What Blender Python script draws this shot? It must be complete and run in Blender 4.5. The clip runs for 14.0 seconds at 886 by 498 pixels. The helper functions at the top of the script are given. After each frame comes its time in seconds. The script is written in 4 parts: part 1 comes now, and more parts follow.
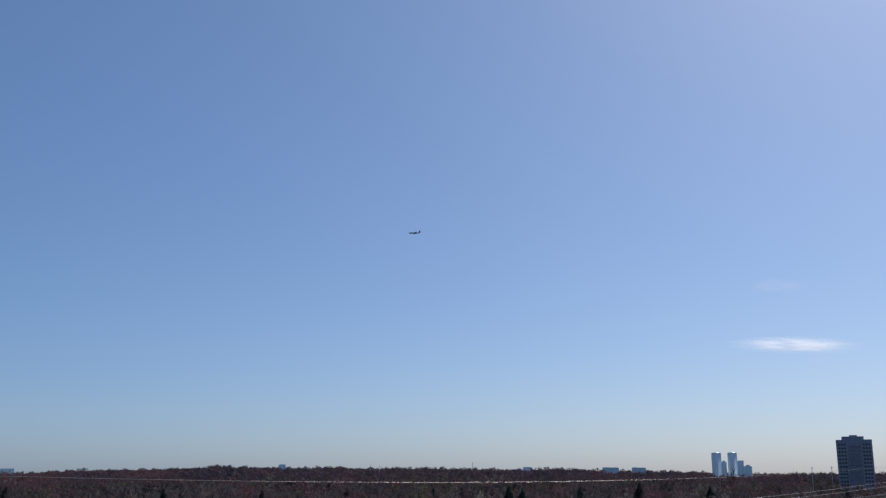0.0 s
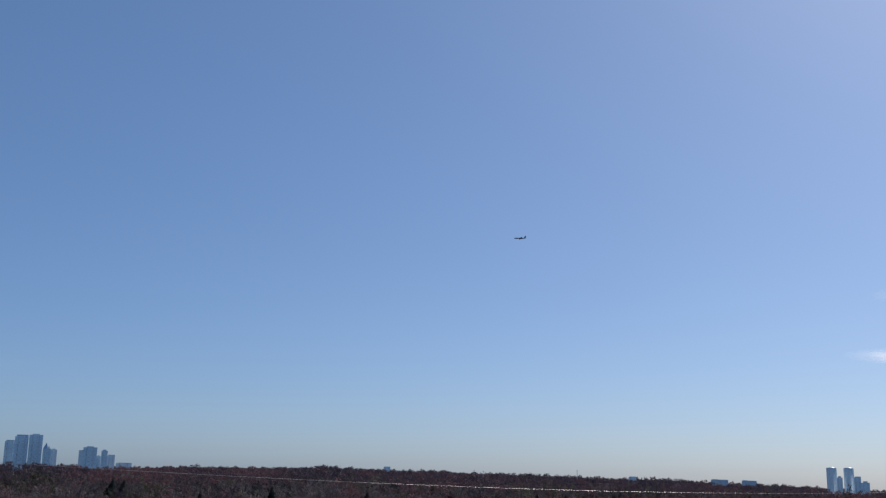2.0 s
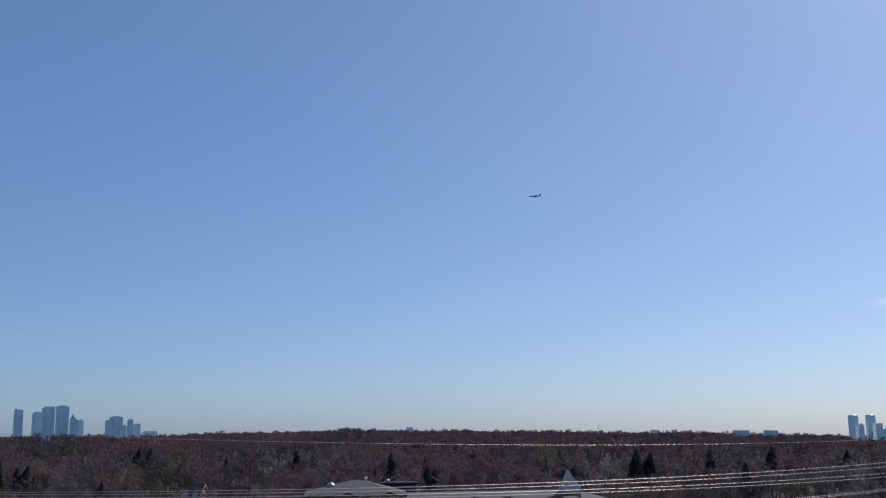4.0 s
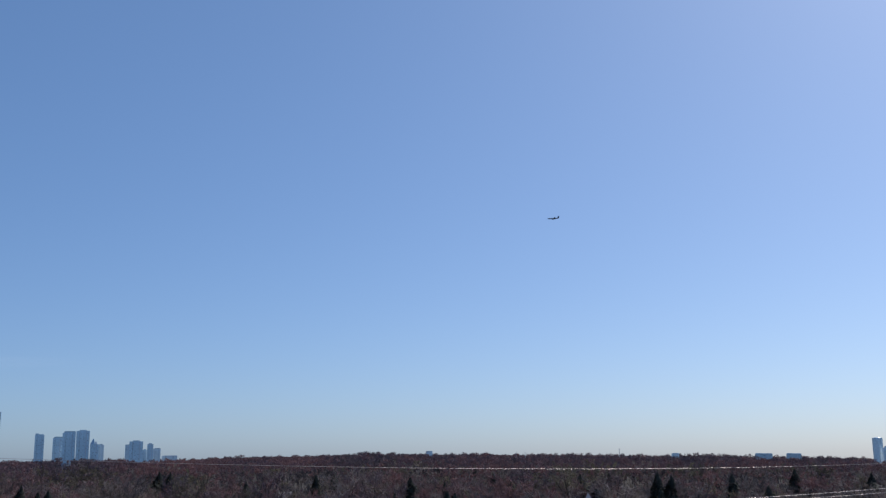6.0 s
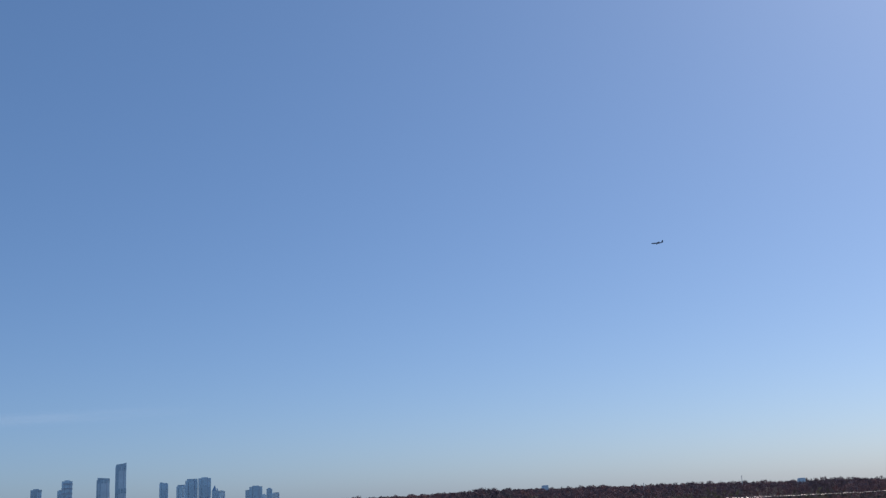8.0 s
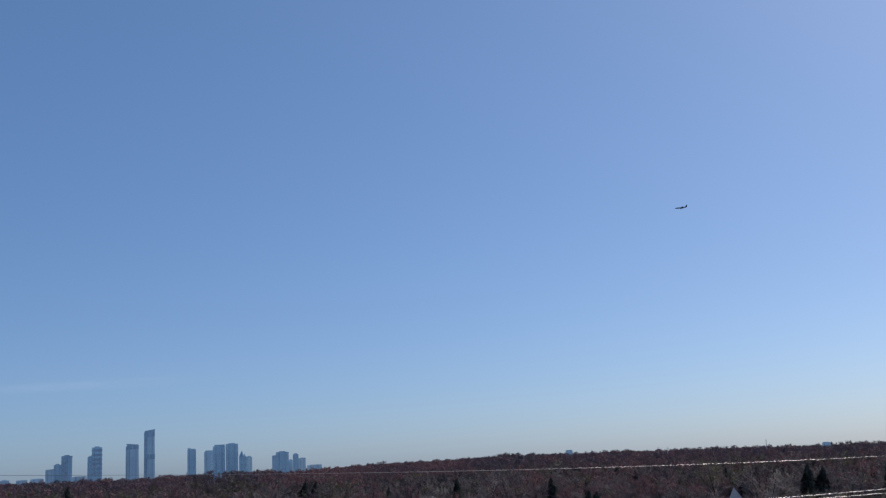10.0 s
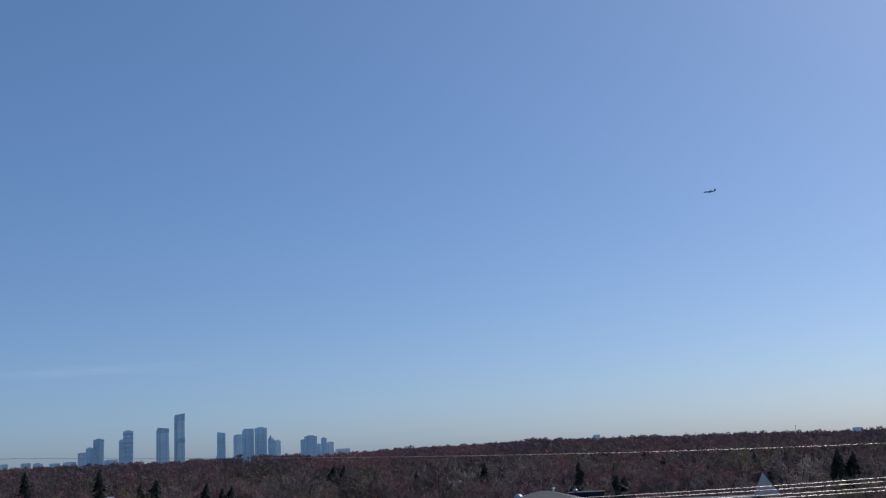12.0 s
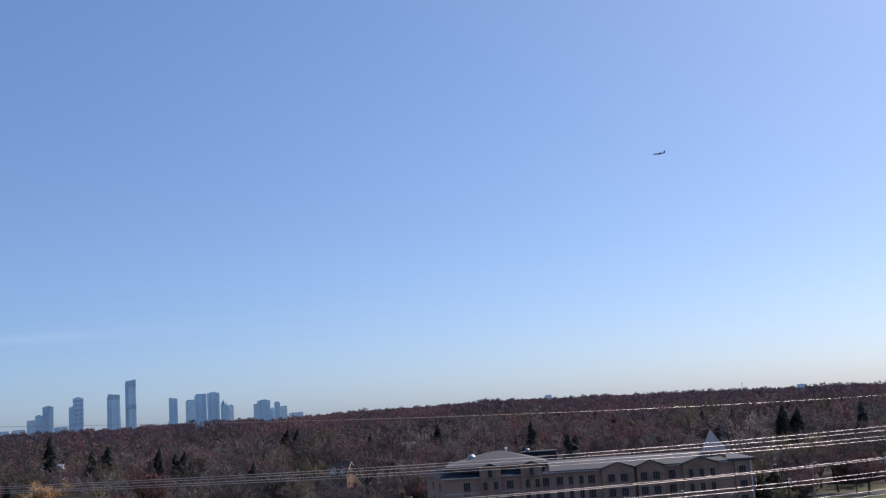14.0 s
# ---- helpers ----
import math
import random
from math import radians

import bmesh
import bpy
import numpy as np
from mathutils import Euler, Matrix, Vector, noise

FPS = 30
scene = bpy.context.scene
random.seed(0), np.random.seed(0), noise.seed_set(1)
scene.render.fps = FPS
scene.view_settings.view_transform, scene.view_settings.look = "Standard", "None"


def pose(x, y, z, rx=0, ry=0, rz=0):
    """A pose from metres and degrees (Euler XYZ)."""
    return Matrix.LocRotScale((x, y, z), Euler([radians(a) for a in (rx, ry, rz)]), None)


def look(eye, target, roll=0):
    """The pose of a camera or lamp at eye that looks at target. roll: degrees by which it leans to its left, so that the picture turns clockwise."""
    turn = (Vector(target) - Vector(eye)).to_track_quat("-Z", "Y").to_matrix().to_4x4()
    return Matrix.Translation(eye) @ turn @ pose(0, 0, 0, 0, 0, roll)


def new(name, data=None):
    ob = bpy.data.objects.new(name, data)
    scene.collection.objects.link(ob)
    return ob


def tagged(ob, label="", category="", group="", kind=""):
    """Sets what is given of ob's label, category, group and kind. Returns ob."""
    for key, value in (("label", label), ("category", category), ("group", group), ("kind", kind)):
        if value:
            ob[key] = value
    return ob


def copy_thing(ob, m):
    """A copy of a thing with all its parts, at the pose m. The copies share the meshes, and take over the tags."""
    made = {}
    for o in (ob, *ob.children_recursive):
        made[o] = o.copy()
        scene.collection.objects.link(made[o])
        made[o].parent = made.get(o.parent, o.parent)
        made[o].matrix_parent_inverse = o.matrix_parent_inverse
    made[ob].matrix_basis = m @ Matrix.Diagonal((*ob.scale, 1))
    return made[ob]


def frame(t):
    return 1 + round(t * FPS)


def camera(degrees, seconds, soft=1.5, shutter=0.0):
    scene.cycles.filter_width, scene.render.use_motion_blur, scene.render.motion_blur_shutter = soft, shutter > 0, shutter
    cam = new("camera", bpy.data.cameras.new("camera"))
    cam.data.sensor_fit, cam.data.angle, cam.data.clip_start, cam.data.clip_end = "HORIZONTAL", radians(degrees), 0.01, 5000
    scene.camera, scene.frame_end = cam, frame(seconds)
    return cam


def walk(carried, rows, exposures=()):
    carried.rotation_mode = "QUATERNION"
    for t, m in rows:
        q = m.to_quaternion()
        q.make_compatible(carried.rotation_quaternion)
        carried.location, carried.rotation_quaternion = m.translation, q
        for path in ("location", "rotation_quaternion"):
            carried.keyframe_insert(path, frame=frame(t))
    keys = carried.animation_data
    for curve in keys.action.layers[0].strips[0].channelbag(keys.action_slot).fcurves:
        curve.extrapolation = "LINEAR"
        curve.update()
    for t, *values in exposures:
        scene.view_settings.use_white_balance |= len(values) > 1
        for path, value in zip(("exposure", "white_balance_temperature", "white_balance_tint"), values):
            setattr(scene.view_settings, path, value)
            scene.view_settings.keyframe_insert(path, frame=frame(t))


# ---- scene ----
EYE_Z = 28.0


def aim(t, x, z, yaw, pitch, roll):
    """A row of the walk: yaw to the left, pitch up and roll in degrees."""
    a, p = radians(yaw), radians(pitch)
    eye = Vector((x, 0.0, EYE_Z + z))
    return t, look(eye, eye + Vector((-math.sin(a) * math.cos(p), math.cos(a) * math.cos(p), math.sin(p))), roll)


cam = camera(47.1, 14.0, soft=1.3)
walk(cam, [
    aim(0.0, -0.6, -0.2, -6.35, 11.86, -0.65), aim(0.5, -0.6, -0.2, -5.65, 11.51, -0.82),
    aim(1.0, -0.6, -0.2, -4.36, 11.55, -0.28), aim(1.5, -0.6, -0.2, -1.84, 13.09, 1.83),
    aim(2.0, -0.6, -0.2, -0.28, 12.13, 1.04), aim(2.5, -0.6, -0.2, -0.10, 9.84, 0.68),
    aim(2.7, -0.6, -0.2, 0.24, 10.05, 0.25), aim(4.8, -0.6, -0.2, 0.59, 9.48, -0.77), aim(5.0, -0.6, -0.2, 0.0, 8.46, 0.13),
    aim(5.5, -0.6, -0.2, -0.20, 10.45, 1.08), aim(6.0, -0.5, -0.15, 1.66, 11.22, -0.80),
    aim(6.5, -0.3, -0.1, 6.82, 11.80, -1.97), aim(7.0, -0.2, -0.05, 9.30, 11.00, -1.30),
    aim(7.5, -0.1, 0, 7.98, 12.77, -2.45), aim(8.0, -0.05, 0, 7.50, 13.34, -2.94),
    aim(10.5, 0, 0, 9.43, 11.28, -3.07), aim(11.0, 0, 0, 9.90, 11.27, -3.04),
    aim(11.5, 0, 0, 10.21, 11.12, -2.99), aim(12.0, 0, 0, 10.50, 10.76, -2.93),
    aim(12.5, 0, 0, 12.13, 8.73, -2.20), aim(13.0, 0, 0, 12.16, 7.27, -2.07),
    aim(13.2, 0, 0, 12.06, 7.11, -2.09), aim(13.5, 0, 0, 11.17, 7.54, -2.14),
    aim(14.0, 0, 0, 7.89, 8.52, -3.76),
], exposures=[(0.0, -0.27, 6000, 15), (1.5, -0.25, 6000, 15), (2.5, -0.23, 6000, 15), (5.0, -0.06, 6000, 15), (6.0, -0.02, 6000, 15), (8.0, -0.10, 6000, 15), (11.0, -0.10, 6000, 15), (12.0, -0.14, 6000, 15), (12.5, 0.10, 6150, 18), (13.0, 0.25, 6200, 19), (13.5, 0.26, 6200, 19), (14.0, 0.26, 6200, 19)])

# ---- daylight ----
SUN_AZ, SUN_EL = -40.0, 45.0          # to the right of the view, high
sun_way = Vector((-math.sin(radians(SUN_AZ)) * math.cos(radians(SUN_EL)),
                  math.cos(radians(SUN_AZ)) * math.cos(radians(SUN_EL)), math.sin(radians(SUN_EL))))
world = bpy.data.worlds.new("sky")
scene.world = world
world.use_nodes = True
wn = world.node_tree.nodes
sky = wn.new("ShaderNodeTexSky")
sky.sky_type, sky.sun_disc = "NISHITA", False
sky.sun_elevation, sky.sun_rotation = radians(SUN_EL), radians(-SUN_AZ)
sky.altitude, sky.air_density, sky.dust_density, sky.ozone_density = 400, 0.8, 1.5, 3.0
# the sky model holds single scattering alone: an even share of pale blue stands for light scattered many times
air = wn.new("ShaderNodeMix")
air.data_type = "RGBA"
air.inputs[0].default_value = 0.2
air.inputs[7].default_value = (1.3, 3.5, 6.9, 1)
# the lowest, browned band of the sky model is lifted off the skyline and its haze kept a clear blue
way_in, lift, unit = wn.new("ShaderNodeTexCoord"), wn.new("ShaderNodeVectorMath"), wn.new("ShaderNodeVectorMath")
lift.operation, unit.operation = "ADD", "NORMALIZE"
lift.inputs[1].default_value = (0, 0, 0.013)
world.node_tree.links.new(way_in.outputs["Generated"], lift.inputs[0])
world.node_tree.links.new(lift.outputs[0], unit.inputs[0])
world.node_tree.links.new(unit.outputs[0], sky.inputs["Vector"])
tint = wn.new("ShaderNodeVectorMath")
tint.operation = "MULTIPLY"
tint.inputs[1].default_value = (0.93, 0.99, 1.0)
world.node_tree.links.new(sky.outputs[0], tint.inputs[0])
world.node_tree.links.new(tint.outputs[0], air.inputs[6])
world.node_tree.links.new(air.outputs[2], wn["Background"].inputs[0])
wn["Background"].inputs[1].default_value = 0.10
sun_data = bpy.data.lights.new("sun", "SUN")
sun_data.energy, sun_data.angle, sun_data.color = 3.5, radians(0.53), (1.0, 0.94, 0.85)
sun = new("sun", sun_data)
sun.matrix_world = Matrix.Translation((60, 40, 120)) @ sun_way.to_track_quat("Z", "Y").to_matrix().to_4x4()


# ---- materials ----
def mat(name, color, rough=0.8, metal=0.0, var=0.25, scale=0.5, fine=6.0, bump=0.2, tint=None, obj_random=0.0):
    """A painted, mineral or wooden surface with two scales of variation."""
    m = bpy.data.materials.new(name)
    m.use_nodes = True
    n, l = m.node_tree.nodes, m.node_tree.links
    b = n["Principled BSDF"]
    b.inputs["Metallic"].default_value = metal
    if rough >= 0.85:
        b.inputs["Specular IOR Level"].default_value = 0.15
    tc = n.new("ShaderNodeTexCoord")
    n1, n2 = n.new("ShaderNodeTexNoise"), n.new("ShaderNodeTexNoise")
    for k, s in ((n1, scale), (n2, fine)):
        k.inputs["Scale"].default_value, k.inputs["Detail"].default_value = s, 4
        l.new(tc.outputs["Object"], k.inputs["Vector"])
    mix = n.new("ShaderNodeMix")
    mix.data_type = "RGBA"
    other = tint or tuple(c * (1 - var) for c in color)
    mix.inputs[6].default_value = (*other, 1)
    mix.inputs[7].default_value = (*color, 1)
    ramp = n.new("ShaderNodeMapRange")
    ramp.inputs[1].default_value, ramp.inputs[2].default_value = 0.38, 0.62
    l.new(n1.outputs[0], ramp.inputs[0])
    l.new(ramp.outputs[0], mix.inputs[0])
    hsv = n.new("ShaderNodeHueSaturation")
    rng = n.new("ShaderNodeMapRange")
    rng.inputs[1].default_value, rng.inputs[2].default_value = 0.3, 0.7
    rng.inputs[3].default_value, rng.inputs[4].default_value = 1 - var, 1 + var
    l.new(n2.outputs[0], rng.inputs[0])
    value = rng.outputs[0]
    if obj_random:
        info, r2, mul = n.new("ShaderNodeObjectInfo"), n.new("ShaderNodeMapRange"), n.new("ShaderNodeMath")
        r2.inputs[3].default_value, r2.inputs[4].default_value = 1 - obj_random, 1 + obj_random
        mul.operation = "MULTIPLY"
        l.new(info.outputs["Random"], r2.inputs[0])
        l.new(r2.outputs[0], mul.inputs[0])
        l.new(value, mul.inputs[1])
        value = mul.outputs[0]
    l.new(value, hsv.inputs["Value"])
    l.new(mix.outputs[2], hsv.inputs["Color"])
    l.new(hsv.outputs[0], b.inputs["Base Color"])
    rr = n.new("ShaderNodeMapRange")
    rr.inputs[3].default_value, rr.inputs[4].default_value = max(0.03, rough - 0.1), min(1.0, rough + 0.1)
    l.new(n2.outputs[0], rr.inputs[0])
    l.new(rr.outputs[0], b.inputs["Roughness"])
    if bump:
        bp = n.new("ShaderNodeBump")
        bp.inputs["Strength"].default_value, bp.inputs["Distance"].default_value = bump, 0.02
        l.new(n2.outputs[0], bp.inputs["Height"])
        l.new(bp.outputs[0], b.inputs["Normal"])
    return m


SPECIES = ((0.0, (0.066, 0.057, 0.060)), (0.14, (0.135, 0.116, 0.112)), (0.28, (0.235, 0.192, 0.165)), (0.42, (0.150, 0.103, 0.104)),
           (0.56, (0.240, 0.122, 0.112)), (0.70, (0.112, 0.084, 0.100)), (0.84, (0.190, 0.162, 0.096)), (1.0, (0.075, 0.062, 0.060)))


def twig_mat(name, by_object):
    """Bare twigs whose tint goes from tree to tree: grey-brown, reddish with buds, olive; a purple-grey holds far haze.
    """
    m = mat(name, (0.2, 0.1, 0.1), 0.9, var=0.22, scale=0.03, fine=0.5, bump=0)
    n, l = m.node_tree.nodes, m.node_tree.links
    ramp = n.new("ShaderNodeValToRGB")
    while len(ramp.color_ramp.elements) < len(SPECIES):
        ramp.color_ramp.elements.new(0.5)
    for e, (p, c) in zip(ramp.color_ramp.elements, SPECIES):
        e.position, e.color = p, (*c, 1)
    if by_object:
        l.new(n.new("ShaderNodeObjectInfo").outputs["Random"], ramp.inputs[0])
    else:
        at = n.new("ShaderNodeAttribute")
        at.attribute_name = "tint"
        l.new(at.outputs["Fac"], ramp.inputs[0])
    hsv = next(k for k in n if k.bl_idname == "ShaderNodeHueSaturation")
    l.new(ramp.outputs[0], hsv.inputs["Color"])
    tl, mx = n.new("ShaderNodeBsdfTranslucent"), n.new("ShaderNodeMixShader")
    mx.inputs[0].default_value = 0.2
    l.new(hsv.outputs[0], tl.inputs[0])
    l.new(n["Principled BSDF"].outputs[0], mx.inputs[1])
    l.new(tl.outputs[0], mx.inputs[2])
    l.new(mx.outputs[0], n["Material Output"].inputs[0])
    return m


M = dict(
    twig_woods=twig_mat("woods_twigs", False),
    twig_tree=twig_mat("tree_twigs", True),
    grass=mat("dry_grass", (0.11, 0.09, 0.05), 0.95, var=0.3, scale=0.02, fine=0.8, tint=(0.09, 0.10, 0.04)),
    litter=mat("leaf_litter", (0.065, 0.045, 0.032), 0.95, var=0.35, scale=0.03, fine=0.6, tint=(0.045, 0.04, 0.025)),
    asphalt=mat("asphalt", (0.07, 0.07, 0.072), 0.9, var=0.2, scale=0.1, fine=8),
    twig=mat("bare_twigs", (0.15, 0.10, 0.085), 0.9, var=0.25, scale=0.035, fine=0.4, bump=0, tint=(0.115, 0.095, 0.08)),
    twig_red=mat("red_budding_twigs", (0.30, 0.13, 0.085), 0.9, var=0.25, scale=0.03, fine=0.4, bump=0, tint=(0.13, 0.085, 0.075)),
    twig_olive=mat("pale_olive_shoots", (0.20, 0.17, 0.085), 0.9, var=0.25, scale=0.3, fine=2, bump=0),
    zinc=mat("pale_zinc_sheet", (0.68, 0.52, 0.44), 0.9, metal=0.0, var=0.1, scale=0.3, fine=3),
    twig_gold=mat("golden_willow_twigs", (0.72, 0.43, 0.19), 0.9, var=0.2, scale=0.3, fine=2, bump=0),
    bark=mat("grey_bark", (0.11, 0.09, 0.075), 0.95, var=0.3, scale=0.4, fine=6, obj_random=0.25),
    needle=mat("dark_spruce_needles", (0.085, 0.088, 0.068), 0.85, var=0.35, scale=0.3, fine=2, bump=0),
    stucco=mat("beige_stucco", (0.47, 0.28, 0.205), 0.9, var=0.12, scale=0.15, fine=3),
    stone=mat("brown_stone_veneer", (0.42, 0.25, 0.17), 0.9, var=0.25, scale=0.5, fine=4),
    spandrel=mat("red_brown_panel", (0.40, 0.19, 0.15), 0.8, var=0.2, scale=0.6, fine=5),
    shingle=mat("grey_shingles", (0.085, 0.08, 0.08), 0.8, var=0.15, scale=0.2, fine=4),
    shingle_dark=mat("dark_shingles", (0.04, 0.04, 0.05), 0.92, var=0.25, scale=0.3, fine=4),
    shingle_tan=mat("tan_shingles", (0.42, 0.27, 0.16), 0.85, var=0.2, scale=0.3, fine=4),
    white=mat("white_painted_siding", (0.80, 0.77, 0.72), 0.6, var=0.08, scale=0.3, fine=3),
    offwhite=mat("off_white_siding", (0.66, 0.63, 0.60), 0.7, var=0.1, scale=0.3, fine=3),
    cream=mat("cream_siding", (0.46, 0.39, 0.32), 0.8, var=0.1, scale=0.3, fine=3),
    blue=mat("blue_siding", (0.15, 0.20, 0.30), 0.7, var=0.12, scale=0.3, fine=3),
    navy=mat("dark_navy_siding", (0.035, 0.042, 0.065), 0.7, var=0.15, scale=0.3, fine=3),
    brick=mat("red_brown_brick", (0.20, 0.085, 0.06), 0.9, var=0.25, scale=0.5, fine=5),
    gravel=mat("pale_roof_membrane", (0.40, 0.41, 0.43), 0.7, var=0.15, scale=0.2, fine=2),
    metal=mat("dull_galvanised_steel", (0.45, 0.46, 0.48), 0.45, metal=0.9, var=0.15, scale=1, fine=8),
    steel_dark=mat("near_black_steel", (0.028, 0.024, 0.023), 0.85, metal=0.0, var=0.25, scale=1, fine=8),
    # the sunlit whiteness of the crossarms is put into this base colour
    steel_light=mat("sunlit_pale_steel", (0.85, 0.83, 0.81), 0.6, metal=0.2, var=0.12, scale=1, fine=8),
    cable=mat("bare_aluminium_cable", (0.46, 0.41, 0.38), 0.40, metal=0.95, var=0.05, scale=0.02, fine=0.1, bump=0),
    insulator=mat("pale_grey_porcelain", (0.74, 0.74, 0.74), 0.3, var=0.1, scale=4, fine=12),
    glass=mat("dark_window_glass", (0.045, 0.042, 0.048), 0.12, var=0.2, scale=0.2, fine=1, bump=0),
    frame=mat("white_window_frame", (0.55, 0.53, 0.50), 0.6, var=0.08, scale=1, fine=6),
    frame_dark=mat("brown_window_frame", (0.22, 0.17, 0.15), 0.6, var=0.1, scale=1, fine=6),
    # far towers: distance haze is put into these pale blue base colours
    tower=mat("hazed_blue_glass_wall", (0.68, 0.83, 0.93), 0.3, metal=0.75, var=0.12, scale=0.02, fine=0.25, bump=0),
    tower_pale=mat("hazed_pale_glass_concrete", (0.84, 0.93, 0.97), 0.35, metal=0.6, var=0.1, scale=0.02, fine=0.25, bump=0),
    tower_band=mat("hazed_concrete_slab_edge", (0.66, 0.73, 0.79), 0.8, var=0.1, scale=0.05, fine=0.5, bump=0),
    tower_shade=mat("hazed_blue_cladding", (0.54, 0.66, 0.74), 0.3, metal=0.6, var=0.12, scale=0.02, fine=0.25, bump=0),
    concrete=mat("blue_grey_concrete", (0.34, 0.33, 0.37), 0.85, var=0.15, scale=0.05, fine=0.6),
    plane_white=mat("grey_aircraft_paint", (0.26, 0.30, 0.36), 0.4, var=0.06, scale=0.2, fine=2, bump=0),
    plane_dark=mat("dark_aircraft_paint", (0.14, 0.18, 0.25), 0.4, var=0.1, scale=0.2, fine=2, bump=0),
)


# ---- mesh tools ----
def box_bm(bm, x0, y0, z0, x1, y1, z1):
    vs = [bm.verts.new(p) for p in ((x0, y0, z0), (x1, y0, z0), (x1, y1, z0), (x0, y1, z0),
                                    (x0, y0, z1), (x1, y0, z1), (x1, y1, z1), (x0, y1, z1))]
    for f in ((3, 2, 1, 0), (4, 5, 6, 7), (0, 1, 5, 4), (1, 2, 6, 5), (2, 3, 7, 6), (3, 0, 4, 7)):
        bm.faces.new([vs[i] for i in f])
    return vs


def prism_bm(bm, loop, z0, z1, top=None):
    """An upright prism over a plan loop (counter-clockwise); top: another loop of the same count for the upper rim."""
    lo = [bm.verts.new((x, y, z0)) for x, y in loop]
    hi = [bm.verts.new((x, y, z1)) for x, y in (top or loop)]
    k = len(lo)
    bm.faces.new(lo[::-1])
    bm.faces.new(hi)
    for i in range(k):
        bm.faces.new((lo[i], lo[(i + 1) % k], hi[(i + 1) % k], hi[i]))


def hip_bm(bm, x0, y0, x1, y1, z0, z1, rx0, rx1, ry=None, lip=0.25):
    """A hipped roof with a fascia: eaves rectangle and a ridge from rx0 to rx1."""
    ry = (y0 + y1) / 2 if ry is None else ry
    b = [bm.verts.new(p) for p in ((x0, y0, z0), (x1, y0, z0), (x1, y1, z0), (x0, y1, z0))]
    e = [bm.verts.new(p) for p in ((x0, y0, z0 + lip), (x1, y0, z0 + lip), (x1, y1, z0 + lip), (x0, y1, z0 + lip))]
    r = [bm.verts.new((rx0, ry, z1)), bm.verts.new((rx1, ry, z1))]
    bm.faces.new(b[::-1])
    for i in range(4):
        bm.faces.new((b[i], b[(i + 1) % 4], e[(i + 1) % 4], e[i]))
    bm.faces.new((e[0], e[1], r[1], r[0]))
    bm.faces.new((e[1], e[2], r[1]))
    bm.faces.new((e[2], e[3], r[0], r[1]))
    bm.faces.new((e[3], e[0], r[0]))


def gable_bm(bm, x0, y0, x1, y1, z0, z1, lip=0.2, over=0.0):
    """A gable roof slab whose ridge runs along y."""
    c = (x0 + x1) / 2
    for sx in (x0, x1):
        p = [(sx, y0 - over, z0), (c, y0 - over, z1), (c, y1 + over, z1), (sx, y1 + over, z0)]
        lo = [bm.verts.new(q) for q in p]
        hi = [bm.verts.new((a, b, d + lip)) for a, b, d in p]
        bm.faces.new(lo[::-1])
        bm.faces.new(hi)
        for i in range(4):
            bm.faces.new((lo[i], lo[(i + 1) % 4], hi[(i + 1) % 4], hi[i]))


def beam_bm(bm, p, q, w, sides=4, w2=None):
    p, q = Vector(p), Vector(q)
    way = (q - p).normalized()
    a = way.orthogonal().normalized()
    b = way.cross(a)
    w2 = w if w2 is None else w2
    rings = []
    for c, r in ((p, w), (q, w2)):
        rings.append([bm.verts.new(c + (a * math.cos(2 * math.pi * (i + 0.5) / sides) + b * math.sin(2 * math.pi * (i + 0.5) / sides)) * r)
                      for i in range(sides)])
    for i in range(sides):
        bm.faces.new((rings[0][i], rings[0][(i + 1) % sides], rings[1][(i + 1) % sides], rings[1][i]))
    bm.faces.new(rings[0][::-1])
    bm.faces.new(rings[1])


def mesh_of(name, bm, material):
    bmesh.ops.recalc_face_normals(bm, faces=bm.faces)
    me = bpy.data.meshes.new(name)
    bm.to_mesh(me)
    bm.free()
    me.materials.append(material)
    return me


def part(name, bm, material, parent=None, label=""):
    ob = new(name, mesh_of(name, bm, material))
    if parent:
        ob.parent = parent
    return tagged(ob, label) if label else ob


def boxes(name, rows, material, parent=None, label=""):
    bm = bmesh.new()
    for r in rows:
        box_bm(bm, *r)
    return part(name, bm, material, parent, label)


def shared(name, me, parent, m):
    ob = new(name, me)
    ob.parent = parent
    ob.matrix_basis = m
    return ob


def tri_mesh(name, verts, tris, material, tint=None):
    """A triangle mesh from arrays."""
    me = bpy.data.meshes.new(name)
    me.vertices.add(len(verts))
    me.vertices.foreach_set("co", np.ascontiguousarray(verts, dtype=np.float32).ravel())
    me.loops.add(len(tris) * 3)
    me.loops.foreach_set("vertex_index", np.ascontiguousarray(tris, dtype=np.int32).ravel())
    me.polygons.add(len(tris))
    me.polygons.foreach_set("loop_start", np.arange(0, len(tris) * 3, 3, dtype=np.int32))
    me.update(calc_edges=True)
    if tint is not None:
        me.attributes.new("tint", "FLOAT", "POINT").data.foreach_set("value", np.ascontiguousarray(tint, dtype=np.float32))
    me.materials.append(material)
    return me


# ---- the lie of the land ----
def far_drop(az):
    """Elevation in degrees of the far wooded skyline, by bearing to the left."""
    return np.interp(az, [-45, -26, -19, -14, -7, 0, 5.5, 10, 15, 26, 34, 45],
                     [-0.9, -0.86, -0.68, -0.52, -0.40, -0.26, -0.17, -0.2, -0.24, -0.32, -0.25, -0.25])


